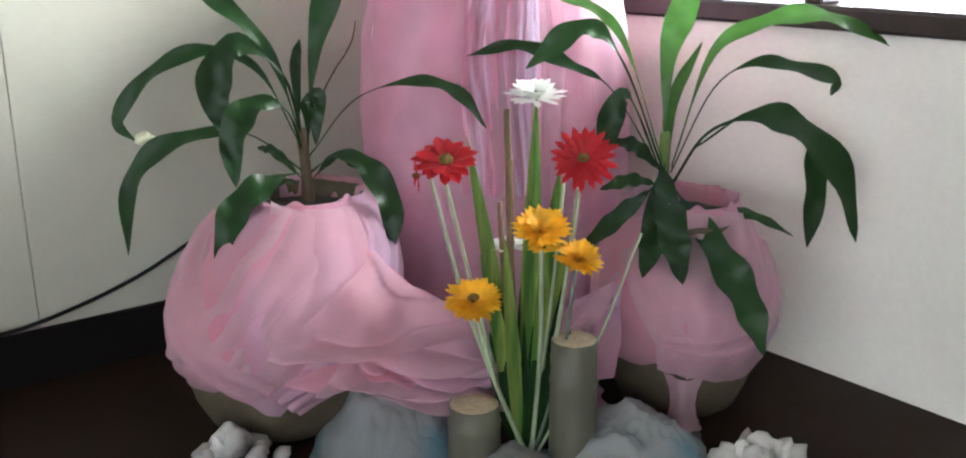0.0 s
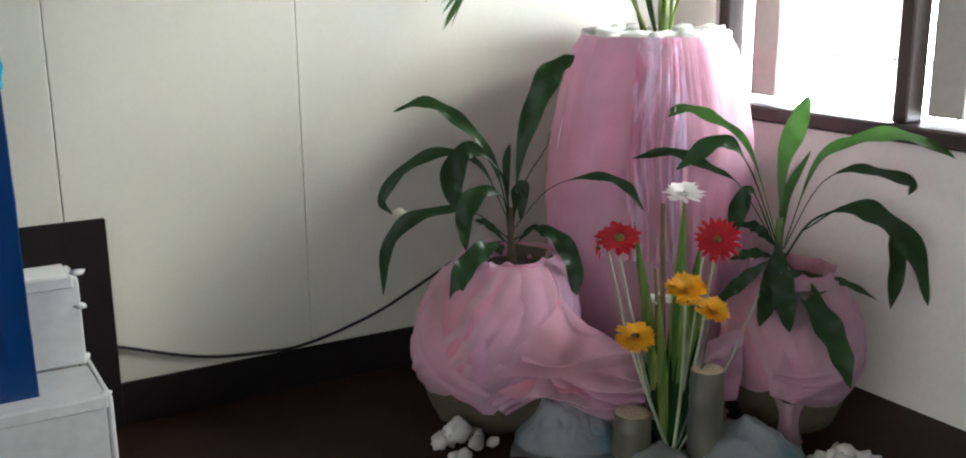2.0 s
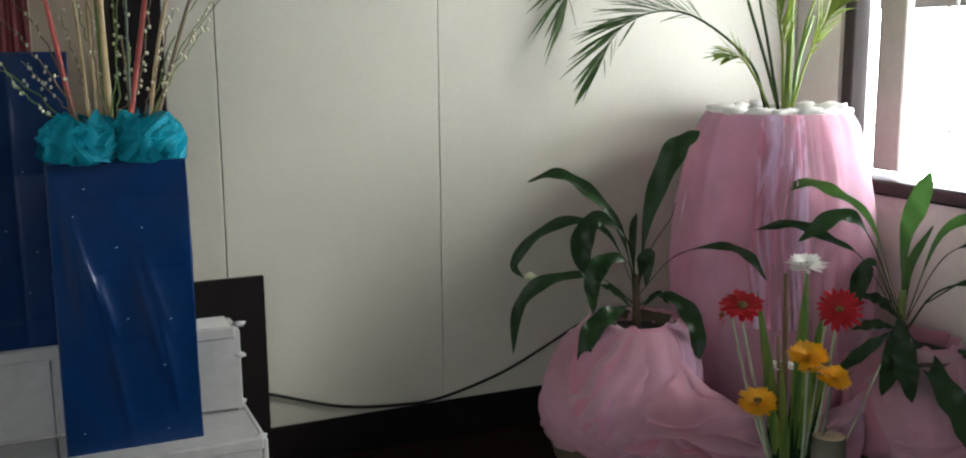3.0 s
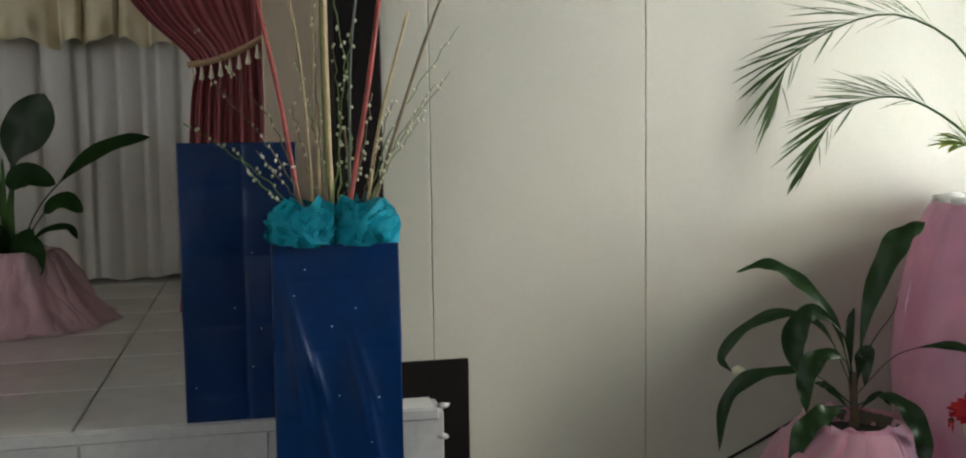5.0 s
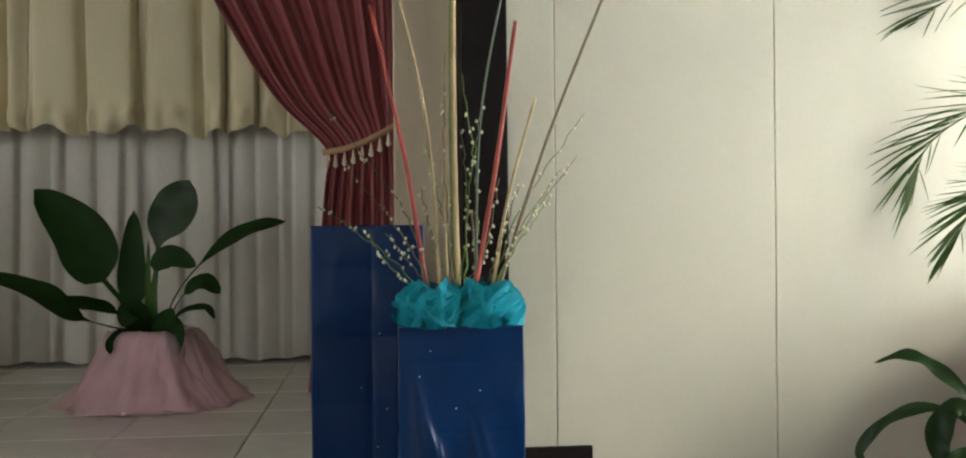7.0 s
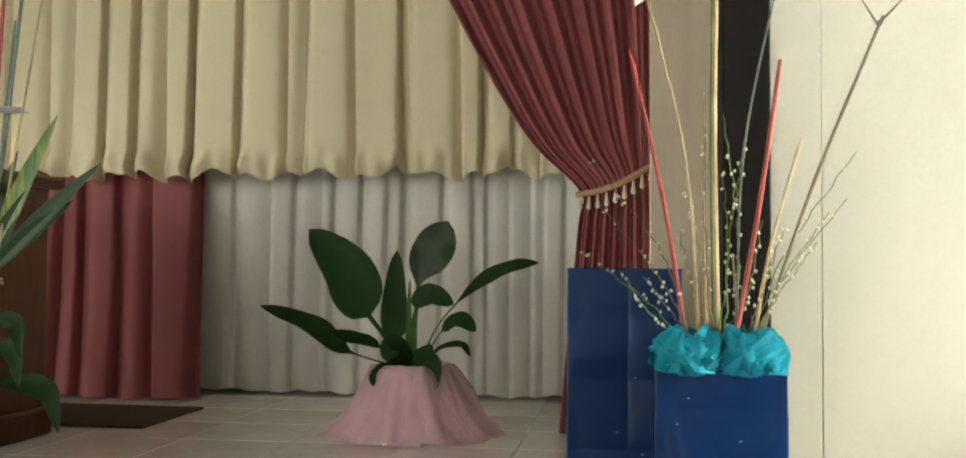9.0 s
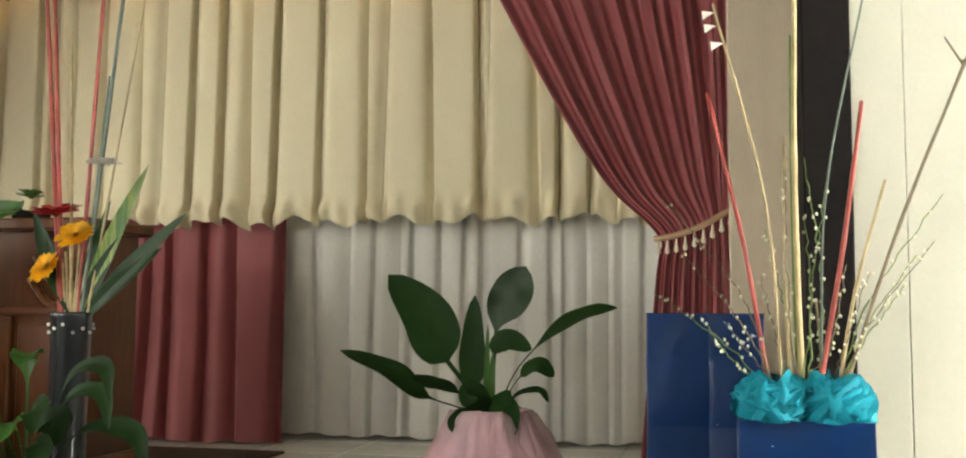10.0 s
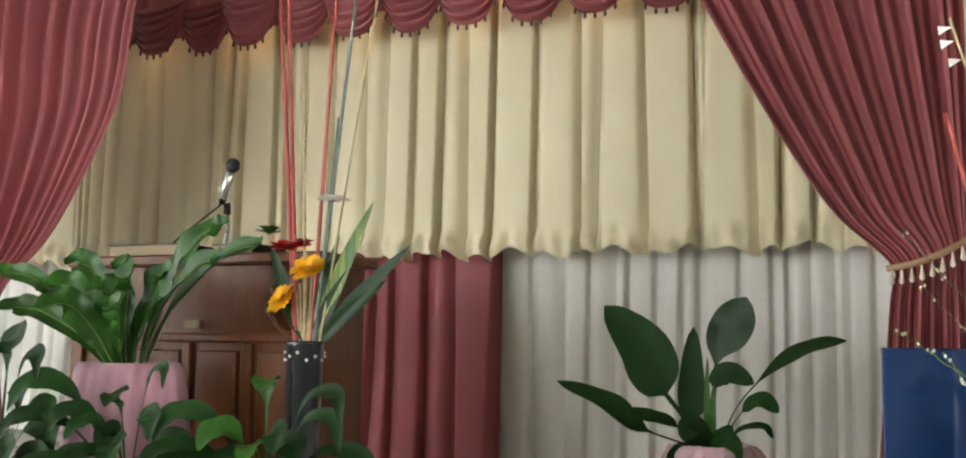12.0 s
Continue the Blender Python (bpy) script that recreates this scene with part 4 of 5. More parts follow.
def stalk(a, b, bow=0.01, r=0.0028, mat=None, name="stalk"):
    mid = (a + b) / 2 + ur * bow
    return part(name, tube([a, mid, b], r * 1.15, r, 6, 10), mat or PALE_STALK, arr)


foot = to(0.0, 0.0, 0.0)
bloom(to(-0.118, 0.468, 0.02), UP * 0.80 + vr * 0.40 - ur * 0.10, 0.047, 16, RED, 1, 2, 0.15, 0.32, 0.20)
bloom(to(-0.158, 0.452, 0.03), -ur * 0.9 + vr * 0.2 - UP * 0.05, 0.024, 8, RED, 2, 1)
bloom(to(0.079, 0.472, 0.03), vr * 0.70 + UP * 0.50 - ur * 0.25, 0.047, 20, RED, 3, 3, 0.12, 0.20, 0.16)
bloom(to(-0.081, 0.264, 0.05), UP * 0.85 + vr * 0.38 - ur * 0.05, 0.043, 30, YELLOW, 4, 4, 0.45, 0.20, 0.26)
bloom(to(0.018, 0.370, 0.05), UP * 0.85 + vr * 0.42, 0.041, 26, YELLOW, 5, 6, 0.60, 0.22, 0.08)
bloom(to(0.020, 0.352, 0.055), vr * 0.5 - UP * 0.7, 0.024, 14, YELLOW, 6, 2, 0.3, 0.3, 0.1)
bloom(to(0.071, 0.322, 0.04), UP * 0.85 + vr * 0.35 + ur * 0.2, 0.037, 24, YELLOW, 7, 5, 0.6, 0.22, 0.10)
bloom(to(0.010, 0.555, 0.0), UP * 0.9 + vr * 0.22, 0.042, 20, WHITE, 8, 4, 0.45, 0.22, 0.14)
bloom(to(-0.024, 0.326, -0.03), UP, 0.034, 14, WHITE, 9, 2, 0.2, 0.35, 0.2)
stalk(to(-0.010, 0.0, 0.01), to(-0.125, 0.465, 0.02), -0.004)
stalk(to(-0.004, 0.0, 0.02), to(-0.145, 0.465, 0.03), -0.012)
stalk(to(0.010, 0.0, 0.01), to(0.078, 0.475, 0.03), 0.006, 0.0035)
stalk(to(0.004, 0.0, 0.02), to(0.052, 0.44, 0.02), 0.004)
stalk(to(0.0, 0.0, 0.03), to(-0.081, 0.258, 0.045), -0.008, 0.0035)
stalk(to(0.006, 0.0, 0.03), to(0.018, 0.360, 0.045), 0.006, 0.0035)
stalk(to(0.010, 0.0, 0.02), to(0.070, 0.316, 0.035), 0.012, 0.003, GREENSTICK)
stalk(to(0.0, 0.0, 0.0), to(0.010, 0.55, 0.0), 0.0)
stalk(to(0.012, 0.0, 0.03), to(0.165, 0.36, 0.03), 0.012, 0.0022)
stalk(to(-0.008, 0.0, 0.0), to(-0.030, 0.54, 0.0), -0.004, 0.005, DRY, "dry_stalk")
stalk(to(-0.004, 0.0, 0.01), to(-0.026, 0.47, 0.02), -0.006, 0.004, DRY, "dry_stalk")
stalk(to(-0.012, 0.0, -0.01), to(-0.040, 0.40, -0.01), -0.004, 0.004, DRY, "dry_stalk")
for k, (u0, u1, w, v, wd) in enumerate(((0.0, 0.012, 0.560, 0.01, 0.030), (-0.01, -0.088, 0.500, -0.01, 0.026), (-0.006, -0.070, 0.330, 0.02, 0.026), (0.012, 0.050, 0.450, -0.02, 0.040),
                                       (0.010, 0.030, 0.40, 0.02, 0.022), (-0.012, -0.035, 0.36, 0.03, 0.022), (0.016, 0.060, 0.34, 0.0, 0.024), (0.004, 0.004, 0.42, -0.03, 0.026))):
    part("sword_leaf", blade([to(u0, 0.0, v), to(u0 + (u1 - u0) * 0.45, w * 0.5, v), to(u1, w, v)], wd, vr, 0, 14, 0.15, 0, k, full=0.45), BLADE, arr)


for k in range(18):
    u = -0.050 + 0.006 * k
    part("low_leaf", blade([to(u * 0.35, 0.0, 0.01 * (k % 3)), to(u * 0.8, 0.10, 0.012 * (k % 3)), to(u * 1.3, 0.17 + 0.035 * (k % 4), 0.01)], 0.022, vr, 0, 10, 0.15, 0, k, full=0.4), LEAF_D, arr)


def stump(at, r, h, seed, lean=0.0):
    ob = thing("bamboo_stump", (at[0], at[1], 0), "short sawn bamboo section standing on end beside the flowers", "bamboo", "sawn bamboo pieces")
    prof = [(r * 1.03, 0.0), (r * 1.02, h * 0.3), (r * 1.0, h * 0.62), (r * 1.05, h * 0.66), (r * 0.99, h * 0.70), (r * 0.98, h * 0.995), (r * 0.93, h)]
    part("culm", lathe(at[0], at[1], prof, 28, 0.006, 4, seed), BAMBOO, ob)
    part("cut_end", lathe(at[0], at[1], [(r * 0.95, h - 0.001), (r * 0.90, h + 0.001), (r * 0.5, h), (0.002, h)], 28, 0.01, 5, seed), BAMBOO_CUT, ob)
    return ob


stump(to(0.070, 0, 0.03), 0.036, 0.196, 1)
stump(to(-0.082, 0, 0.04), 0.040, 0.098, 2)
bowl = thing("glass_stub", to(0.017, 0, 0.10), "small clear glass knob on the floor by the flowers", "glass")
part("knob", lathe(*to(0.017, 0, 0.10)[:2], [(0.016, 0.0), (0.018, 0.014), (0.012, 0.026), (0.002, 0.03)], 16), CHROME, bowl)


def crumple(cx, cy, rx, ry, h, seed, turn=-36):
    verts, faces = [], []
    n = 60
    a = radians(turn)
    for j in range(n + 1):
        for i in range(n + 1):
            x, y = i / n * 2 - 1, j / n * 2 - 1
            q = Vector((x * 2.1 + seed * 5, y * 2.1, seed))
            d = math.sqrt(x * x + y * y)
            ridge = max(0.0, 1 - abs(noise.noise(q * 0.6)) * 2.2)
            ridge2 = max(0.0, 1 - abs(noise.noise(q * 2.0 + UP)) * 2.2)
            z = max(0.0, 1 - d * d) * h * (0.70 + 0.42 * ridge ** 1.5 + 0.10 * ridge2 + 0.05 * noise.noise(q * 4)) + 0.006
            xx, yy = x * rx * (1 + 0.1 * noise.noise(q)), y * ry * (1 + 0.1 * noise.noise(q + UP))
            verts.append((cx + xx * math.cos(a) - yy * math.sin(a), cy + xx * math.sin(a) + yy * math.cos(a), max(z, 0.003)))
    for j in range(n):
        for i in range(n):
            k = j * (n + 1) + i
            faces.append([k, k + 1, k + n + 2, k + n + 1])
    return verts, faces


cloth = thing("cloth", (1.77, 2.42, 0), "pink tulle slung in loose folds between the two jars", "cloth")
TOP_EDGE = ((-0.275, 0.345, -0.12), (-0.233, 0.30, -0.10), (-0.166, 0.233, -0.09), (-0.087, 0.196, -0.10), (0.015, 0.165, -0.13), (0.117, 0.206, -0.14), (0.165, 0.25, -0.14))
LOW_EDGE = ((-0.39, 0.13, 0.03), (-0.32, 0.125, 0.05), (-0.238, 0.125, 0.04), (-0.137, 0.085, 0.01), (-0.051, 0.075, -0.03), (0.049, 0.08, -0.06), (0.145, 0.09, -0.05))
part("fold", hung(to, TOP_EDGE, LOW_EDGE, 2), TULLE, cloth)
part("sheer_fold", hung(to, [(u, w + 0.006, v + 0.012) for u, w, v in TOP_EDGE[1:]], [(u, w + 0.05, v + 0.012) for u, w, v in LOW_EDGE[:6]], 5, 0.045, 2.0), TULLE_PALE, cloth)
part("sheer_fold", hung(to, [(u, w - 0.09, v + 0.03) for u, w, v in TOP_EDGE[1:5]], [(u, w + 0.005, v + 0.015) for u, w, v in LOW_EDGE[1:5]], 8, 0.045, 1.5), TULLE_PALE, cloth)
part("under_fold", crumple(1.83, 2.40, 0.24, 0.10, 0.10, 7), TULLE, cloth)
for x, y, s0 in ((1.645, 2.335, 1), (1.930, 2.075, 2)):
    cloth = thing("tulle_cloth", (x, y, 0), "crumpled white and blue tulle on the floor", "cloth", "crumpled tulle")
    for k in range(3):
        part("fold", crumple(x + 0.012 * (k - 1.5), y - 0.010 * (k - 1.5), 0.108 - 0.006 * k, 0.10 - 0.006 * k, 0.100 - 0.016 * k - 0.03 * (s0 == 2), s0 + 10 * k), WHITE_TULLE, cloth)
single("tulle_cloth", crumple(1.735, 2.155, 0.07, 0.06, 0.035, 3), WHITE_TULLE, "low fold of white tulle in front of the flowers", "cloth", group="crumpled tulle")

pebble_me = []
for k in range(4):
    me = mesh_of("pebble", *ball((0, 0, 0), 0.021, 0.017, 0.013, k, 0.5, 2))
    me.materials.append(PEBBLE)
    pebble_me.append(me)
rnd = random.Random(5)
for cx, cy, n, tall in ((1.405, 2.425, 24, 0.05), (2.03, 1.93, 20, 0.03)):
    heap = thing("pebble_pile", (cx, cy, 0), "small heap of rounded white pebbles on the floor", "pebbles", "pebble heaps")
    for k in range(n):
        a, d = rnd.uniform(0, 6.28), abs(rnd.gauss(0, 0.55))
        d = min(d, 1.0)
        p = part("pebble", pebble_me[k % 4], None, heap)
        p.location = (0.062 * d * math.cos(a) * 1.3, 0.062 * d * math.sin(a), 0.012 + tall * max(0, 1 - d * 1.25) * rnd.uniform(0.5, 1))
        p.rotation_euler = (rnd.uniform(0, 3), rnd.uniform(0, 3), rnd.uniform(0, 3))
        k2 = rnd.uniform(0.75, 1.2)
        p.scale = (k2, k2, k2)

single("cable", tube([(0.60, 2.90, 0.345), (0.70, 2.935, 0.235), (0.829, 2.938, 0.187), (1.006, 2.938, 0.129), (1.155, 2.931, 0.113), (1.265, 2.931, 0.115), (1.433, 2.938, 0.152), (1.557, 2.935, 0.205), (1.75, 2.93, 0.30)], 0.0042, sides=6, n=60), BLACK,
       "thin black cable drooping along the wall", "cable")

# ---- blue paper bags and their sticks ----
def bag(name, x0, x1, y0, y1, z0, z1, label, seed, taper=0.0):
    ob = thing(name, ((x0 + x1) / 2, (y0 + y1) / 2, z0), label, "paper bag", "blue paper bags")
    verts, faces = [], []
    nu, nz = 240, 120
    per = [(x0, y0), (x1, y0), (x1, y1), (x0, y1)]
    rnd = random.Random(seed + 40)
    # long slanting wrinkles on the loosely wrapped bag: (along, height, slope, length, depth)
    wrinkles = [(rnd.uniform(0.1, 0.9), rnd.uniform(0.1, 0.75), rnd.uniform(0.25, 0.7), rnd.uniform(0.08, 0.28), rnd.uniform(0.5, 1.0)) for _ in range(9)] if taper else []
    for j in range(nz + 1):
        t = j / nz
        for k in range(nu):
            s = k / nu * 4
            a, b = per[int(s)], per[(int(s) + 1) % 4]
            q = s - int(s)
            x, y = a[0] + (b[0] - a[0]) * q, a[1] + (b[1] - a[1]) * q
            z = z0 + (z1 - z0) * t
            c = noise.noise(Vector((x * 9, y * 9, z * 5 + seed))) * 0.005 * min(1, 4 * t) - 0.006 * abs(noise.noise(Vector((x * 5 + z * 5, y * 5, z * 4 - x * 7 + seed)))) * min(1, 4 * t)
            for wq, wt, sl, ln, dp in wrinkles:
                along = t - wt
                off = (q - wq) + along * sl
                if int(s) == 0 and abs(along) < ln:
                    c += 0.0075 * dp * math.exp(-abs(off) / 0.035) * (1 - (along / ln) ** 2)
            grow = 1 + taper * (1 - t)
            x = (x0 + x1) / 2 + (x - (x0 + x1) / 2) * grow
            if taper:
                fold = 0.0008 * math.exp(-abs(t * 4 % 1 - 0.5) / 0.03)
            else:
                # folded sheet: creases across at quarter heights and one down the middle
                fold = 0.0020 * max(math.exp(-abs((t * 4 + 0.12) % 1 - 0.5) / 0.025), math.exp(-abs(q - 0.53) / 0.018)) - 0.0012 * math.sin(math.pi * ((t * 4 + 0.62) % 1)) * math.sin(math.pi * ((q / 0.53) if q < 0.53 else (q - 0.53) / 0.47))
            edge = min(1, 12 * min(q, 1 - q))
            side = int(s)
            push = (c - fold) * (0.3 + 0.7 * edge)
            nx, ny = ((0, -1), (1, 0), (0, 1), (-1, 0))[side]
            verts.append((x + nx * push + 0.3 * c, y + ny * push, z))
    for j in range(nz):
        for k in range(nu):
            m = (k + 1) % nu
            faces.append([j * nu + k, j * nu + m, (j + 1) * nu + m, (j + 1) * nu + k])
    faces.append([nz * nu + k for k in range(nu)])
    part("body", (verts, faces), BLUE, ob)
    rnd = random.Random(seed)
    for k in range(9):
        x, z = rnd.uniform(x0 + 0.01, x1 - 0.01), rnd.uniform(z0 + 0.03, z1 - 0.02)
        part("fleck", ball((x, y0 - 0.003, z), 0.0022, 0.0015, 0.0013, k, 0, 1), SILVER, ob)
    return ob


bag("paper_bag", 0.355, 0.622, 2.700, 2.822, STEP, 0.80, "shiny blue paper bag on the step, stuffed with teal crepe", 1, 0.02)
bag("paper_bag", 0.162, 0.417, 2.846, 3.02, STAGE, 1.018, "tall plain blue paper-covered box on the stage edge", 2)


def ruffle(cx, cy, rx, ry, z, h, seed):
    """A bunch of torn crepe strips: a crumpled core with creased sheets folded over it on all sides."""
    rnd = random.Random(seed)
    core = part("rosette", lathe(cx, cy, [(rx * 0.62, z), (rx * 0.80, z + h * 0.25), (rx * 0.78, z + h * 0.6), (rx * 0.5, z + h * 0.85), (0.004, z + h * 0.8)], 60, 0.05, 7, seed, crumple=0.3), TEAL, crepe)
    for n in range(22):
        a = 2 * math.pi * (n + rnd.uniform(-0.4, 0.4)) / 22 * 2
        hi = n / 22
        el = rnd.uniform(-0.15, 0.35) + 0.75 * hi
        out = Vector((math.cos(a) * math.cos(el), math.sin(a) * math.cos(el), math.sin(el)))
        c = Vector((cx + rx * 0.84 * out.x, cy + ry * 0.84 * out.y, z + h * 0.40 + h * 0.45 * out.z))
        e1 = out.cross(Vector((0, 0, 1))).normalized()
        e2 = e1.cross(out)
        roll = rnd.uniform(-0.9, 0.9)
        e1, e2 = e1 * math.cos(roll) + e2 * math.sin(roll), e2 * math.cos(roll) - e1 * math.sin(roll)
        ln, wd = rnd.uniform(0.046, 0.070), rnd.uniform(0.026, 0.042)
        nu, nv = 14, 10
        ph, fq = rnd.uniform(0, 6), rnd.uniform(1.0, 1.7)
        verts, faces = [], []
        for j in range(nv + 1):
            for i in range(nu + 1):
                p, q = i / nu * 2 - 1, j / nv * 2 - 1
                zig = abs(((q * fq + 0.35 * p + ph) % 2) - 1) - 0.5
                bend = -0.42 * ln * p * p - 0.5 * wd * q * q
                rough = 0.005 * noise.noise(Vector((p * 2.2, q * 2.2, n + seed * 3)))
                v = c + e1 * (ln * p * (1 + 0.15 * q)) + e2 * (wd * q * (1 - 0.25 * p * p)) + out * (bend + 0.024 * zig + rough)
                v.z = max(v.z, z + 0.001)
                verts.append(v)
        for j in range(nv):
            for i in range(nu):
                m = j * (nu + 1) + i
                faces.append([m, m + 1, m + nu + 2, m + nu + 1])
        part("strip", (verts, faces, False), TEAL, core)


BC = (0.488, 2.762)
crepe = thing("crepe_ruffle", (BC[0], BC[1], 0.79), "two crumpled bunches of teal crepe paper filling the blue bag", "crepe paper")
ruffle(BC[0] - 0.060, BC[1], 0.096, 0.090, 0.795, 0.095, 3)
ruffle(BC[0] + 0.062, BC[1], 0.092, 0.090, 0.795, 0.098, 8)
sticks = thing("dry_sticks", (BC[0], BC[1], 0.80), "bunch of bamboo sticks and budded twigs in the blue bag", "dry branches")


def st(x0, x1, z1, mat, r, bow=0.0, y1=2.79, name="stick", x_mid=None):
    a, b = Vector((x0, BC[1], 0.83)), Vector((x1, y1, z1))
    m = (a + b) / 2 + Vector((bow, 0, 0))
    return part(name, tube([a, m, b], r, r * 0.75, 7, 20, 0.12), mat, sticks)


st(0.425, 0.30, 1.50, REDSTICK, 0.0055, 0.01)
st(0.515, 0.622, 1.47, REDSTICK, 0.006, 0.006)
st(0.487, 0.490, 1.80, TAN, 0.007, -0.008)
st(0.478, 0.478, 1.62, STALK, 0.004, -0.004)
st(0.465, 0.462, 1.40, TAN, 0.004, -0.006)
st(0.450, 0.315, 1.70, TAN, 0.0035, 0.035)
st(0.525, 0.630, 1.70, GREENSTICK, 0.0028, -0.035)
st(0.555, 0.665, 1.30, TAN, 0.0045, -0.012)
st(0.560, 0.835, 1.56, TWIG, 0.0045, -0.012)
st(0.535, 0.52, 1.05, TAN, 0.003, 0.0)
part("twig", tube([(0.825, 2.79, 1.54), (0.79, 2.79, 1.60)], 0.0028, 0.0015, 5), TWIG, sticks)
part("twig", tube([(0.828, 2.79, 1.545), (0.90, 2.79, 1.62)], 0.0028, 0.0015, 5), TWIG, sticks)
part("knot", ball((0.828, 2.79, 1.545), 0.008, 0.007, 0.008, 2, 0.3, 1), TWIG, sticks)


bud_me = mesh_of("bud", *ball((0, 0, 0), 0.0034, 0.0032, 0.0044, 1, 0.3, 1))
bud_me.materials.append(BUD)


for dx, z in ((0.0, 1.675), (0.004, 1.645), (0.018, 1.605)):
    x = 0.305 + dx
    part("paper_tag", ([(x - 0.014, 2.782, z + 0.008), (x + 0.012, 2.784, z + 0.004), (x - 0.012, 2.78, z - 0.012), (x - 0.014, 2.786, z + 0.008), (x + 0.012, 2.788, z + 0.004), (x - 0.012, 2.784, z - 0.012)],
                       [[0, 1, 2], [5, 4, 3], [0, 3, 4, 1], [1, 4, 5, 2], [2, 5, 3, 0]], False), WHITE, sticks)


def budded(x0, x1, z1, seed, r=0.002, bow=0.0, buds=12):
    rnd = random.Random(seed)
    a, b = Vector((x0, BC[1] + rnd.uniform(-0.02, 0.03), 0.85)), Vector((x1, 2.78 + rnd.uniform(-0.05, 0.05), z1))
    m = (a + b) / 2 + Vector((bow, 0, 0))
    line = spline([a, m, b], 24)
    for i in range(2, 22):
        line[i] = line[i] + Vector((rnd.uniform(-0.004, 0.004), 0, rnd.uniform(-0.003, 0.003)))
    tw = part("twig", tube(line, r, r * 0.5, 5), TWIG if seed % 2 else STALK, sticks)
    for k in range(buds):
        p = line[rnd.randint(6, 23)] + Vector((rnd.uniform(-0.007, 0.007), rnd.uniform(-0.005, 0.005), rnd.uniform(-0.003, 0.006)))
        bud = part("bud", bud_me, None, tw)
        bud.location = p - sticks.location



for k, (x0, x1, z1, bow) in enumerate(((0.43, 0.20, 1.27, 0.05), (0.42, 0.18, 1.06, 0.03), (0.44, 0.25, 1.14, 0.02), (0.43, 0.28, 1.01, -0.02), (0.45, 0.33, 1.00, 0.0), (0.47, 0.42, 1.20, 0.012),
                                       (0.48, 0.46, 1.32, -0.01), (0.50, 0.55, 1.30, -0.01), (0.51, 0.58, 1.12, 0.01), (0.52, 0.50, 1.35, 0.02), (0.50, 0.53, 1.02, 0.01), (0.55, 0.78, 1.27, -0.03),
                                       (0.55, 0.76, 1.17, -0.02), (0.55, 0.70, 1.08, -0.01), (0.54, 0.62, 1.10, 0.0), (0.56, 0.72, 1.14, -0.02), (0.46, 0.41, 1.10, 0.0), (0.48, 0.50, 1.22, 0.02))):
    budded(x0, x1, z1, k + 1, 0.0022, bow)

# ---- stage plant wrapped in pink tulle ----
SP = (-0.49, 4.30)
to = frame_of(SP, 0)
plant = thing("potted_plant", (*SP, STAGE), "broad-leaved dark green plant with pink tulle round its pot", "plant")
part("pot", lathe(*SP, [(0.10, STAGE), (0.13, STAGE + 0.02), (0.15, STAGE + 0.2), (0.14, STAGE + 0.21), (0.05, STAGE + 0.2), (0.003, STAGE + 0.2)], 24), CLAY, plant)
SKIRT = [(0.12, STAGE + 0.26), (0.145, STAGE + 0.255), (0.16, STAGE + 0.22), (0.175, STAGE + 0.18), (0.195, STAGE + 0.14), (0.22, STAGE + 0.10), (0.25, STAGE + 0.06), (0.28, STAGE + 0.03), (0.31, STAGE + 0.006)]
part("wrap", lathe(*SP, [(r * 0.94, z) for r, z in SKIRT], 200, 0.025, 15, 21, 0.10, 0.14, pinch=2.0), TULLE_LIGHT, plant, "pale pink tulle skirt")
for k in range(2):
    part("sheer", lathe(*SP, [(r * (1.06 + 0.07 * k), z - 0.012 * k * (i > 0)) for i, (r, z) in enumerate(SKIRT[:9 - (k % 3)])], 200, 0.03, 9 + 3 * k, 31 + k, 0.22, 0.16, pinch=1.0), SHEER_LIGHT, plant, "sheer layer of pink tulle")


def broad(pts, width, v_tip, seed, stalk_share=0.4, mat=None, face=(0.95, 0.3), full=0.42):
    n = len(pts) - 1
    line = [to(u - SP[0], w, v_tip * math.sqrt(k / n)) for k, (u, w) in enumerate(pts)]
    return part("leaf", blade(line, width, Vector((0, -face[0], face[1])), stalk_share, 24, 0.16, 0.03, seed, 0.75, full), mat or LEAF_D, plant)


broad([(-0.51, 0.62), (-0.60, 0.76), (-0.68, 0.865), (-0.742, 1.006), (-0.895, 1.162)], 0.20, 0.03, 1, 0.44, None, (0.95, 0.3), 0.40)
broad([(-0.51, 0.62), (-0.55, 0.74), (-0.568, 0.84), (-0.561, 1.085)], 0.105, 0.0, 2, 0.38)
broad([(-0.50, 0.62), (-0.49, 0.82), (-0.475, 0.99), (-0.42, 1.09), (-0.37, 1.195)], 0.165, -0.02, 3, 0.46, LEAF, (0.95, 0.3), 0.5)
broad([(-0.48, 0.62), (-0.40, 0.80), (-0.26, 0.95), (-0.13, 1.02), (-0.02, 1.04)], 0.085, 0.06, 4, 0.42, None, (0.6, 0.8))
broad([(-0.53, 0.64), (-0.74, 0.71), (-0.86, 0.80), (-1.06, 0.875)], 0.10, 0.10, 5, 0.30, None, (0.6, 0.8))
broad([(-0.52, 0.62), (-0.62, 0.73), (-0.72, 0.76), (-0.78, 0.78)], 0.07, 0.10, 11, 0.3, None, (0.6, 0.8))
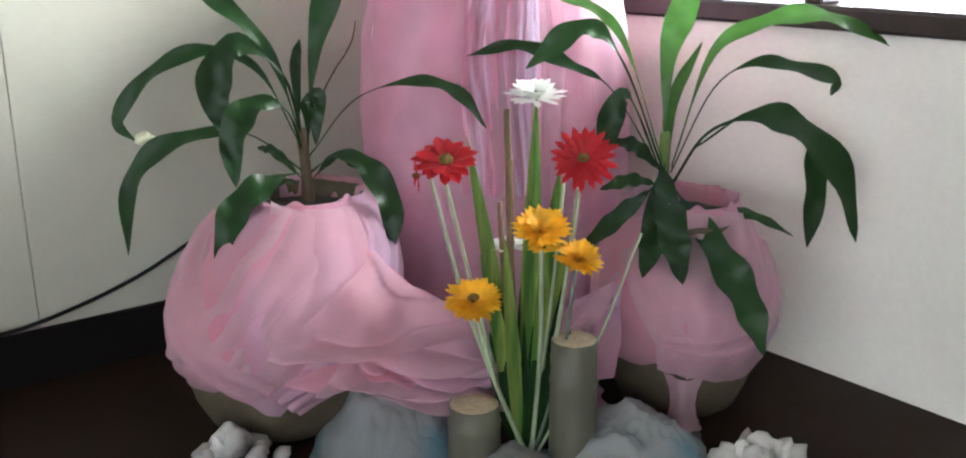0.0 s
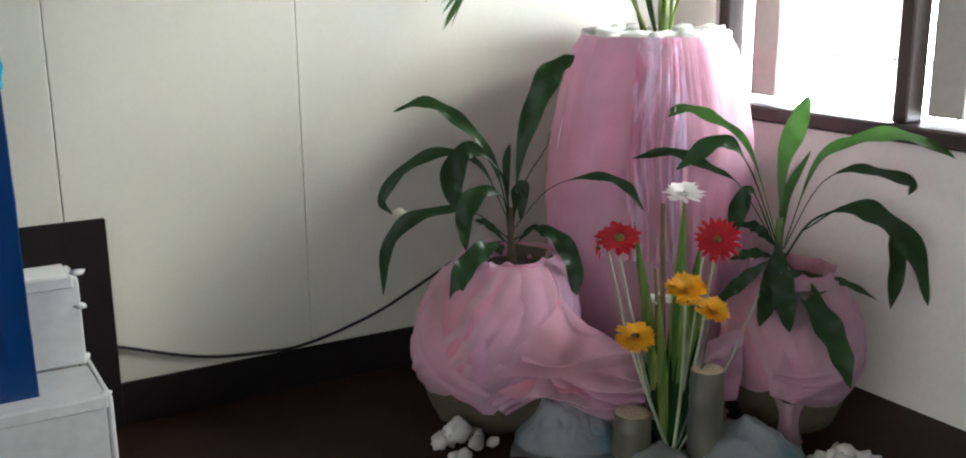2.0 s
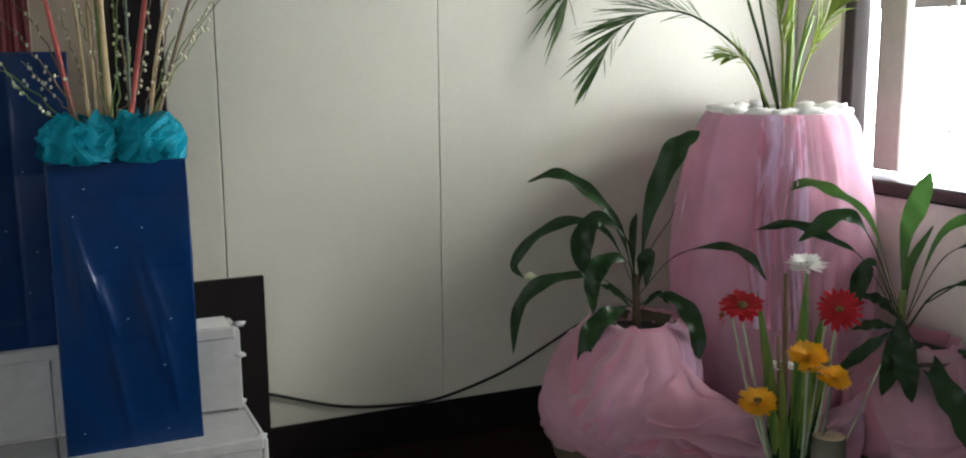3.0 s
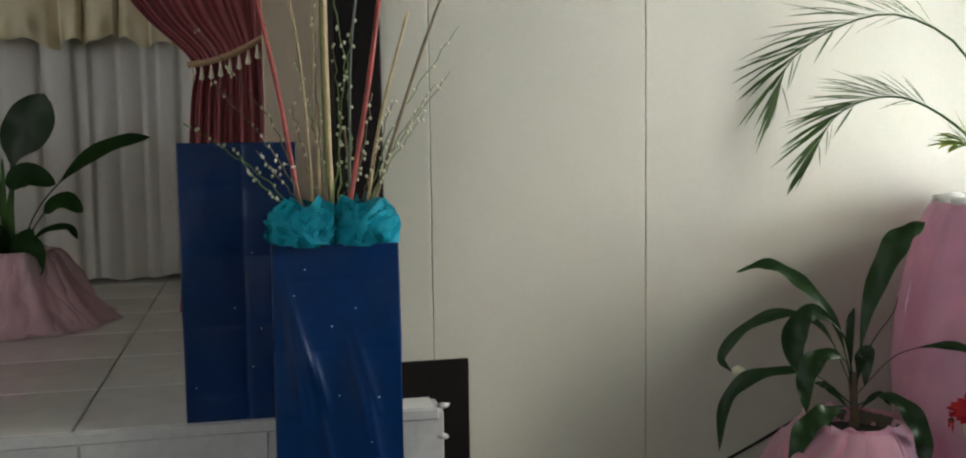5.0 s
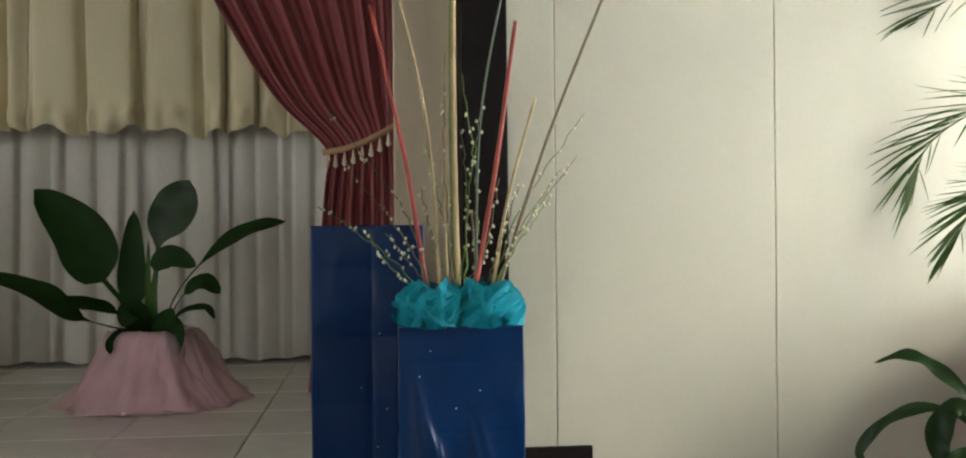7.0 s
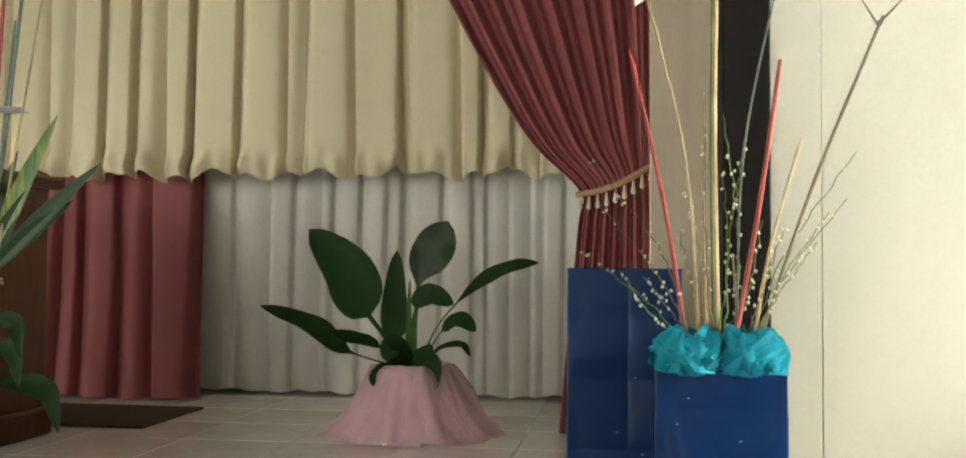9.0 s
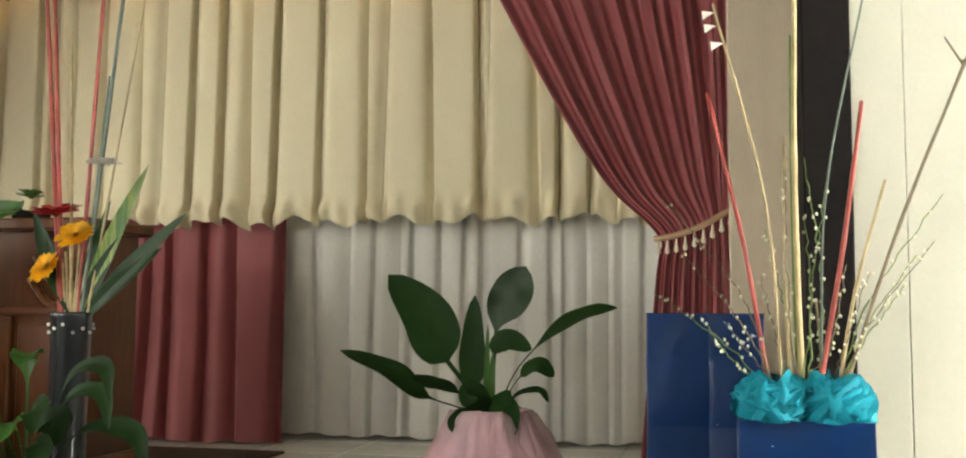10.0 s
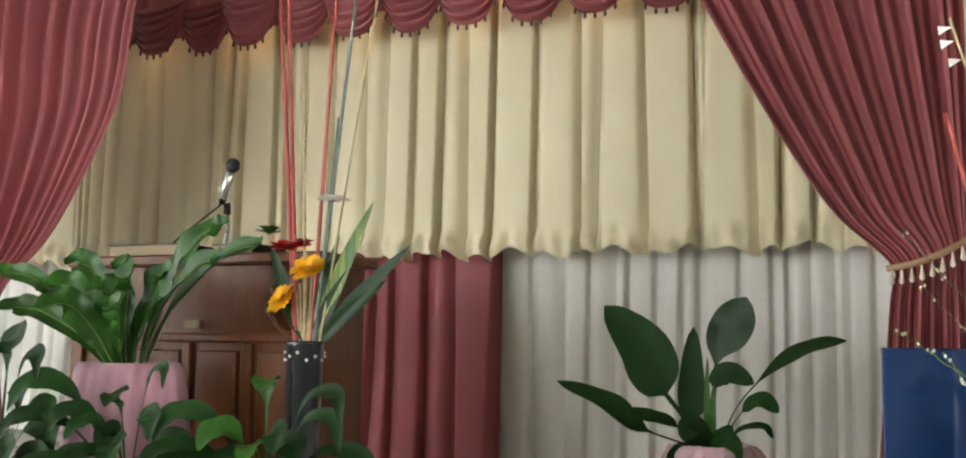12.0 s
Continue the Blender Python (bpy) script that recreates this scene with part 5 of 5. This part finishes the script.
broad([(-0.48, 0.62), (-0.39, 0.77), (-0.31, 0.83), (-0.245, 0.79)], 0.075, 0.10, 6, 0.4, None, (0.7, 0.7))
broad([(-0.48, 0.62), (-0.39, 0.72), (-0.30, 0.74), (-0.265, 0.70)], 0.035, 0.10, 7, 0.2, None, (0.6, 0.8))
broad([(-0.49, 0.62), (-0.48, 0.86), (-0.42, 0.92), (-0.33, 0.885)], 0.085, 0.08, 8, 0.35)
broad([(-0.48, 0.62), (-0.43, 0.68), (-0.40, 0.65), (-0.385, 0.58)], 0.085, 0.16, 9, 0.2)
broad([(-0.50, 0.60), (-0.52, 0.68), (-0.55, 0.73), (-0.57, 0.68)], 0.10, 0.14, 10, 0.1)
broad([(-0.50, 0.60), (-0.47, 0.66), (-0.43, 0.70), (-0.40, 0.74)], 0.08, 0.12, 12, 0.1)
broad([(-0.51, 0.60), (-0.56, 0.64), (-0.60, 0.62), (-0.58, 0.58)], 0.07, 0.16, 13, 0.1)
broad([(-0.49, 0.60), (-0.485, 0.70), (-0.47, 0.88)], 0.035, 0.09, 14, 0.1, LEAF_B)
broad([(-0.49, 0.60), (-0.505, 0.75), (-0.50, 0.98)], 0.025, 0.05, 15, 0.1, LEAF_B)

# ---- lectern with books and microphone ----
LX0, LX1, LY, LZ = -3.03, -1.81, 3.70, 1.33
lect = thing("lectern", ((LX0 + LX1) / 2, LY + 0.2, STAGE), "wide varnished mahogany lectern with panelled front", "lectern")
part("body", block(LX0 + 0.02, LX1 - 0.02, LY + 0.03, LY + 0.36, STAGE, LZ - 0.03, 0.004), WOOD, lect)
part("top", block(LX0 - 0.015, LX1 + 0.02, LY - 0.02, LY + 0.40, LZ - 0.03, LZ + 0.012, 0.008), WOOD, lect)
part("moulding", block(LX0, LX1, LY, LY + 0.04, 1.00, 1.035, 0.008), WOOD, lect)
part("plinth", block(LX0 - 0.01, LX1 + 0.01, LY - 0.01, LY + 0.37, STAGE, STAGE + 0.10, 0.008), WOOD, lect)
for xa, xb in ((LX0, LX0 + 0.07), (-2.44, -2.40), (-2.16, -2.11), (LX1 - 0.07, LX1)):
    part("stile", block(xa, xb, LY + 0.008, LY + 0.04, STAGE + 0.10, 1.00, 0.006), WOOD, lect)
for xa, xb in ((LX0 + 0.07, -2.44), (-2.40, -2.16), (-2.11, LX1 - 0.07)):
    part("panel", block(xa + 0.02, xb - 0.02, LY + 0.018, LY + 0.04, STAGE + 0.14, 0.97, 0.008), WOOD, lect)
for k in range(3):
    part("bracket", tube([(-2.0 - k * 0.02, LY + 0.01, 1.29 - k * 0.08), (-1.95, LY, 1.2 - k * 0.08), (-1.87, LY + 0.01, 1.12 - k * 0.03)], 0.014, 0.008, 8, 12), WOOD, lect, "carved scroll")
part("inset", block(-2.43, -2.35, LY - 0.004, LY + 0.01, 1.05, 1.085, 0.003), PAPER, lect, "small pale plaque")


def book(x0, x1, y0, y1, z, h, label):
    ob = thing("book", ((x0 + x1) / 2, (y0 + y1) / 2, z), label, "book", "books on the lectern")
    part("page_block", block(x0 + 0.004, x1 - 0.006, y0 + 0.004, y1 - 0.004, z + 0.005, z + h - 0.005, 0.002), PAPER, ob)
    part("cover", joined(block(x0, x1, y0, y1, z, z + 0.005, 0.001), block(x0, x1, y0, y1, z + h - 0.005, z + h, 0.001), block(x1 - 0.005, x1, y0, y1, z, z + h, 0.001)), BLACK, ob)


book(-2.88, -2.50, 3.74, 4.00, LZ + 0.012, 0.052, "thick closed book with black cover and yellowed pages")
book(-2.36, -2.16, 3.76, 3.98, LZ + 0.012, 0.045, "thick closed book lying on the lectern")
mic = thing("microphone", (-2.31, 3.80, LZ + 0.012), "black and silver microphone on a bent stand, with cable", "microphone")
part("base", lathe(-2.34, 3.80, [(0.05, LZ + 0.012), (0.05, LZ + 0.022), (0.012, LZ + 0.03), (0.003, LZ + 0.03)], 20), BLACK, mic)
part("gooseneck", tube([(-2.34, 3.80, LZ + 0.02), (-2.30, 3.78, 1.44), (-2.275, 3.74, 1.52)], 0.008, n=12), CHROME, mic)
part("grip", tube([(-2.275, 3.74, 1.50), (-2.275, 3.735, 1.545)], 0.015, 0.014, 12), BLACK, mic)
part("handle", tube([(-2.30, 3.735, 1.545), (-2.235, 3.70, 1.66)], 0.013, 0.019, 12), CHROME, mic)
part("head", ball((-2.222, 3.695, 1.685), 0.030, 0.028, 0.030, 1, 0, 2), BLACK, mic)
part("cord", tube([(-2.30, 3.74, 1.545), (-2.42, 3.74, 1.47), (-2.55, 3.76, 1.40), (-2.62, 3.80, LZ + 0.02)], 0.004, n=16), BLACK, mic)

# ---- fern in a pink pot ----
FP = (-2.39, 3.38)
to = frame_of(FP, 0)
fern = thing("potted_fern", (*FP, STAGE), "bright bird's nest fern in a pleated pink pot cover", "plant")
part("pot_cover", lathe(*FP, [(0.19, STAGE), (0.215, STAGE + 0.03), (0.215, STAGE + 0.25), (0.195, STAGE + 0.42), (0.182, STAGE + 0.50), (0.165, STAGE + 0.525), (0.14, STAGE + 0.515), (0.01, STAGE + 0.49)], 140, 0.030, 13, 2, pinch=1.4), PINKPOT, fern)
for k, (u, w, v, wd, curl) in enumerate(((-0.60, 1.255, 0.05, 0.085, 0.05), (-0.33, 1.295, -0.05, 0.12, 0.05), (-0.25, 1.20, 0.10, 0.13, 0.06), (-0.07, 1.265, 0.0, 0.13, 0.03), (0.07, 1.225, 0.10, 0.13, 0.04),
                                         (0.19, 1.235, 0.05, 0.12, 0.05), (0.33, 1.41, -0.06, 0.11, 0.02), (0.22, 1.375, -0.1, 0.11, 0.02), (0.58, 1.33, 0.05, 0.075, 0.03), (0.47, 1.28, 0.12, 0.09, 0.05),
                                         (-0.45, 1.12, 0.12, 0.10, 0.06), (-0.15, 1.13, 0.2, 0.13, 0.08), (0.12, 1.12, 0.2, 0.12, 0.08), (0.30, 1.16, 0.15, 0.11, 0.06), (-0.36, 1.19, 0.05, 0.12, 0.05), (0.0, 1.18, 0.15, 0.12, 0.06))):
    line = [to(u * 0.12, STAGE + 0.49, v * 0.2), to(u * 0.34, STAGE + 0.49 + (w - 0.89) * 0.50, v * 0.5), to(u * 0.74, STAGE + 0.49 + (w - 0.89) * 0.92, v * 0.8), to(u, w, v), to(u + 0.4 * curl * (1 if u > 0 else -1), w - 0.2 * curl, v + curl)]
    leaf = part("leaf", blade(line, wd * 0.86, Vector((-0.5 * u, -0.9, 0.45)), 0, 48, 0.45, 0.13, k, 0.7, 0.58), FERN, fern)
    part("midrib", tube([p + Vector((0, -0.004, 0.0)) for p in line[:4]], 0.005, 0.002, 5, 14), STALK, leaf)

# ---- dark vase with poles and flowers ----
VP = (-1.625, 3.35)
to = frame_of(VP, 0)
arr = thing("vase_of_flowers", (*VP, STAGE), "tall dark vase with flowers, sword leaves and painted poles", "vase")
part("vase", lathe(*VP, [(0.055, STAGE), (0.06, STAGE + 0.02), (0.056, STAGE + 0.3), (0.062, STAGE + 0.60), (0.066, STAGE + 0.612), (0.058, STAGE + 0.612), (0.05, STAGE + 0.5)], 28), VASE, arr)
for k in range(14):
    a = k * 0.449
    part("bead", ball((VP[0] + 0.066 * math.cos(a), VP[1] + 0.066 * math.sin(a), STAGE + 0.55 + 0.012 * (k % 3)), 0.006, 0.006, 0.006, k, 0, 1), WHITE, arr)
vr, ur = Vector((0, -1, 0)), Vector((1, 0, 0))


def pole(u0, u1, z1, mat, r, name="pole"):
    return part(name, tube([to(u0, STAGE + 0.55), to((u0 + u1) / 2, (STAGE + 0.55 + z1) / 2), to(u1, z1)], r, r * 0.7, 7, 22, 0.14), mat, arr)


pole(-0.035, -0.160, 2.30, REDSTICK, 0.008)
pole(-0.03, -0.125, 2.30, REDSTICK, 0.008)
pole(0.02, 0.09, 2.45, REDSTICK, 0.007)
pole(0.03, 0.185, 2.45, GREENSTICK, 0.007)
pole(0.045, 0.28, 2.4, TAN, 0.004)
pole(0.0, -0.04, 1.9, TAN, 0.006)
pole(0.03, 0.10, 1.75, GREENSTICK, 0.005)
for u, w in ((-0.06, 1.30), (0.02, 1.24), (-0.07, 1.13), (0.085, 1.46), (-0.01, 1.3), (-0.03, 1.2), (0.04, 1.3)):
    part("stalk", tube([to(u * 0.2, STAGE + 0.55), to(u * 0.6, (w + 0.95) / 2), to(u, w)], 0.005, 0.004, 6, 8), TAN if w < 1.32 else PALE_STALK, arr)
bloom(to(-0.06, 1.315, 0.02), UP + vr * 0.25, 0.075, 14, RED, 31, 2, 0.35, 0.4)
bloom(to(0.025, 1.245, 0.03), UP * 0.7 + vr * 0.7, 0.058, 22, YELLOW, 32, 4, 0.45, 0.3, 0.12)
bloom(to(-0.072, 1.145, 0.03), UP * 0.5 + vr * 0.7 - ur * 0.3, 0.056, 22, YELLOW, 33, 4, 0.45, 0.3, 0.12)
bloom(to(0.085, 1.47, 0.0), UP, 0.055, 20, WHITE, 34, 3, 0.3, 0.22, 0.2)
bloom(to(-0.16, 1.37, 0.0), UP, 0.045, 12, LEAF_B, 35, 3, 0.6, 0.3, 0.2)
for k, (u, w, wd, m) in enumerate(((0.245, 1.465, 0.055, BLADE), (0.385, 1.32, 0.055, LEAF), (-0.15, 1.33, 0.06, LEAF), (0.12, 1.36, 0.04, LEAF), (0.16, 1.25, 0.05, LEAF), (-0.10, 1.25, 0.04, LEAF), (0.30, 1.21, 0.05, LEAF_D))):
    part("sword_leaf", blade([to(0.02, STAGE + 0.58), to(u * 0.5, (w + 0.98) / 2), to(u, w)], wd, Vector((0.2, -1, 0.2)), 0, 14, 0.15, 0, k, full=0.45), m, arr)

# ---- low leafy plants along the stage front ----
def clump(at, leaves, label):
    ob = thing("potted_plant", (*at, STAGE), label, "plant", "leafy plants before the lectern")
    part("pot", lathe(*at, [(0.08, STAGE), (0.11, STAGE + 0.15), (0.12, STAGE + 0.17), (0.105, STAGE + 0.17), (0.10, STAGE + 0.14), (0.003, STAGE + 0.14)], 24), CLAY, ob)
    f = frame_of(at, 0)
    rnd = random.Random(int(at[0] * -100))
    leaves = list(leaves) + [(rnd.uniform(-0.38, 0.38), rnd.uniform(0.56, 0.70), rnd.uniform(0.07, 0.12), rnd.uniform(0.02, 0.22), 0) for _ in range(9)]
    for k, (u, w, wd, v, bright) in enumerate(leaves):
        base = f(u * 0.06, STAGE + 0.14)
        mid = f(u * 0.45, max(STAGE + 0.18 + (w - STAGE - 0.14) * 0.75, w * 0.92), v * 0.5)
        part("leaf", blade([base, mid, f(u * 0.85, w + 0.02 * abs(u), v * 0.9), f(u, w - 0.03 - 0.16 * abs(u), v + 0.03)], wd * 0.85, Vector((-0.25 * u, -0.75, 0.6)), 0.30, 26, 0.3, 0.06, k, 1.0, 0.45), FERN if bright else LEAF_D, ob)
    return ob


clump((-2.72, 3.12), ((0.11, 1.00, 0.17, 0.05, 0), (0.30, 0.95, 0.08, 0.1, 0), (-0.15, 0.98, 0.16, 0.05, 0), (0.25, 0.84, 0.09, 0.12, 0), (0.02, 0.80, 0.14, 0.15, 0), (0.40, 0.78, 0.08, 0.12, 0), (-0.30, 0.85, 0.12, 0.1, 0)), "dark leafy plant in a clay pot on the stage")
clump((-2.12, 3.10), ((-0.38, 0.86, 0.10, 0.12, 0), (0.20, 0.92, 0.045, 0.05, 0), (0.02, 0.83, 0.11, 0.1, 0), (-0.20, 0.77, 0.09, 0.12, 0), (0.22, 0.77, 0.09, 0.12, 0), (-0.42, 0.74, 0.08, 0.14, 0), (0.35, 0.70, 0.07, 0.1, 0), (-0.08, 0.74, 0.09, 0.16, 0)), "dark leafy plant in a clay pot on the stage")
clump((-1.58, 3.10), ((0.0, 0.89, 0.12, 0.02, 1), (0.34, 0.86, 0.06, 0.1, 0), (0.35, 0.79, 0.06, 0.12, 0), (-0.33, 0.78, 0.09, 0.1, 0), (-0.12, 0.74, 0.11, 0.14, 1), (0.14, 0.74, 0.10, 0.14, 0), (0.05, 0.70, 0.10, 0.16, 1), (0.42, 0.68, 0.07, 0.05, 0)), "leafy plant with one bright leaf in a clay pot")
tallp = thing("potted_plant", (-3.02, 3.2, STAGE), "slender plant with a pale flower at the stage edge", "plant")
part("pot", lathe(-3.02, 3.2, [(0.08, STAGE), (0.11, STAGE + 0.15), (0.12, STAGE + 0.17), (0.003, STAGE + 0.15)], 24), CLAY, tallp)
for k, (dx, z, wd) in enumerate(((0.14, 1.45, 0.05), (0.02, 1.4, 0.06), (0.20, 1.25, 0.05), (-0.15, 1.3, 0.06))):
    part("leaf", blade([(-3.02, 3.2, STAGE + 0.14), (-3.02 + dx * 0.4, 3.18, 0.95), (-3.02 + dx, 3.16, z)], wd, Vector((0.2, -1, 0.2)), 0, 14, 0.15, 0, k), BLADE if k == 0 else LEAF, tallp)
arr = tallp
bloom(Vector((-2.97, 3.15, 1.36)), UP, 0.05, 18, WHITE, 41, 3, 0.4, 0.3, 0.2)
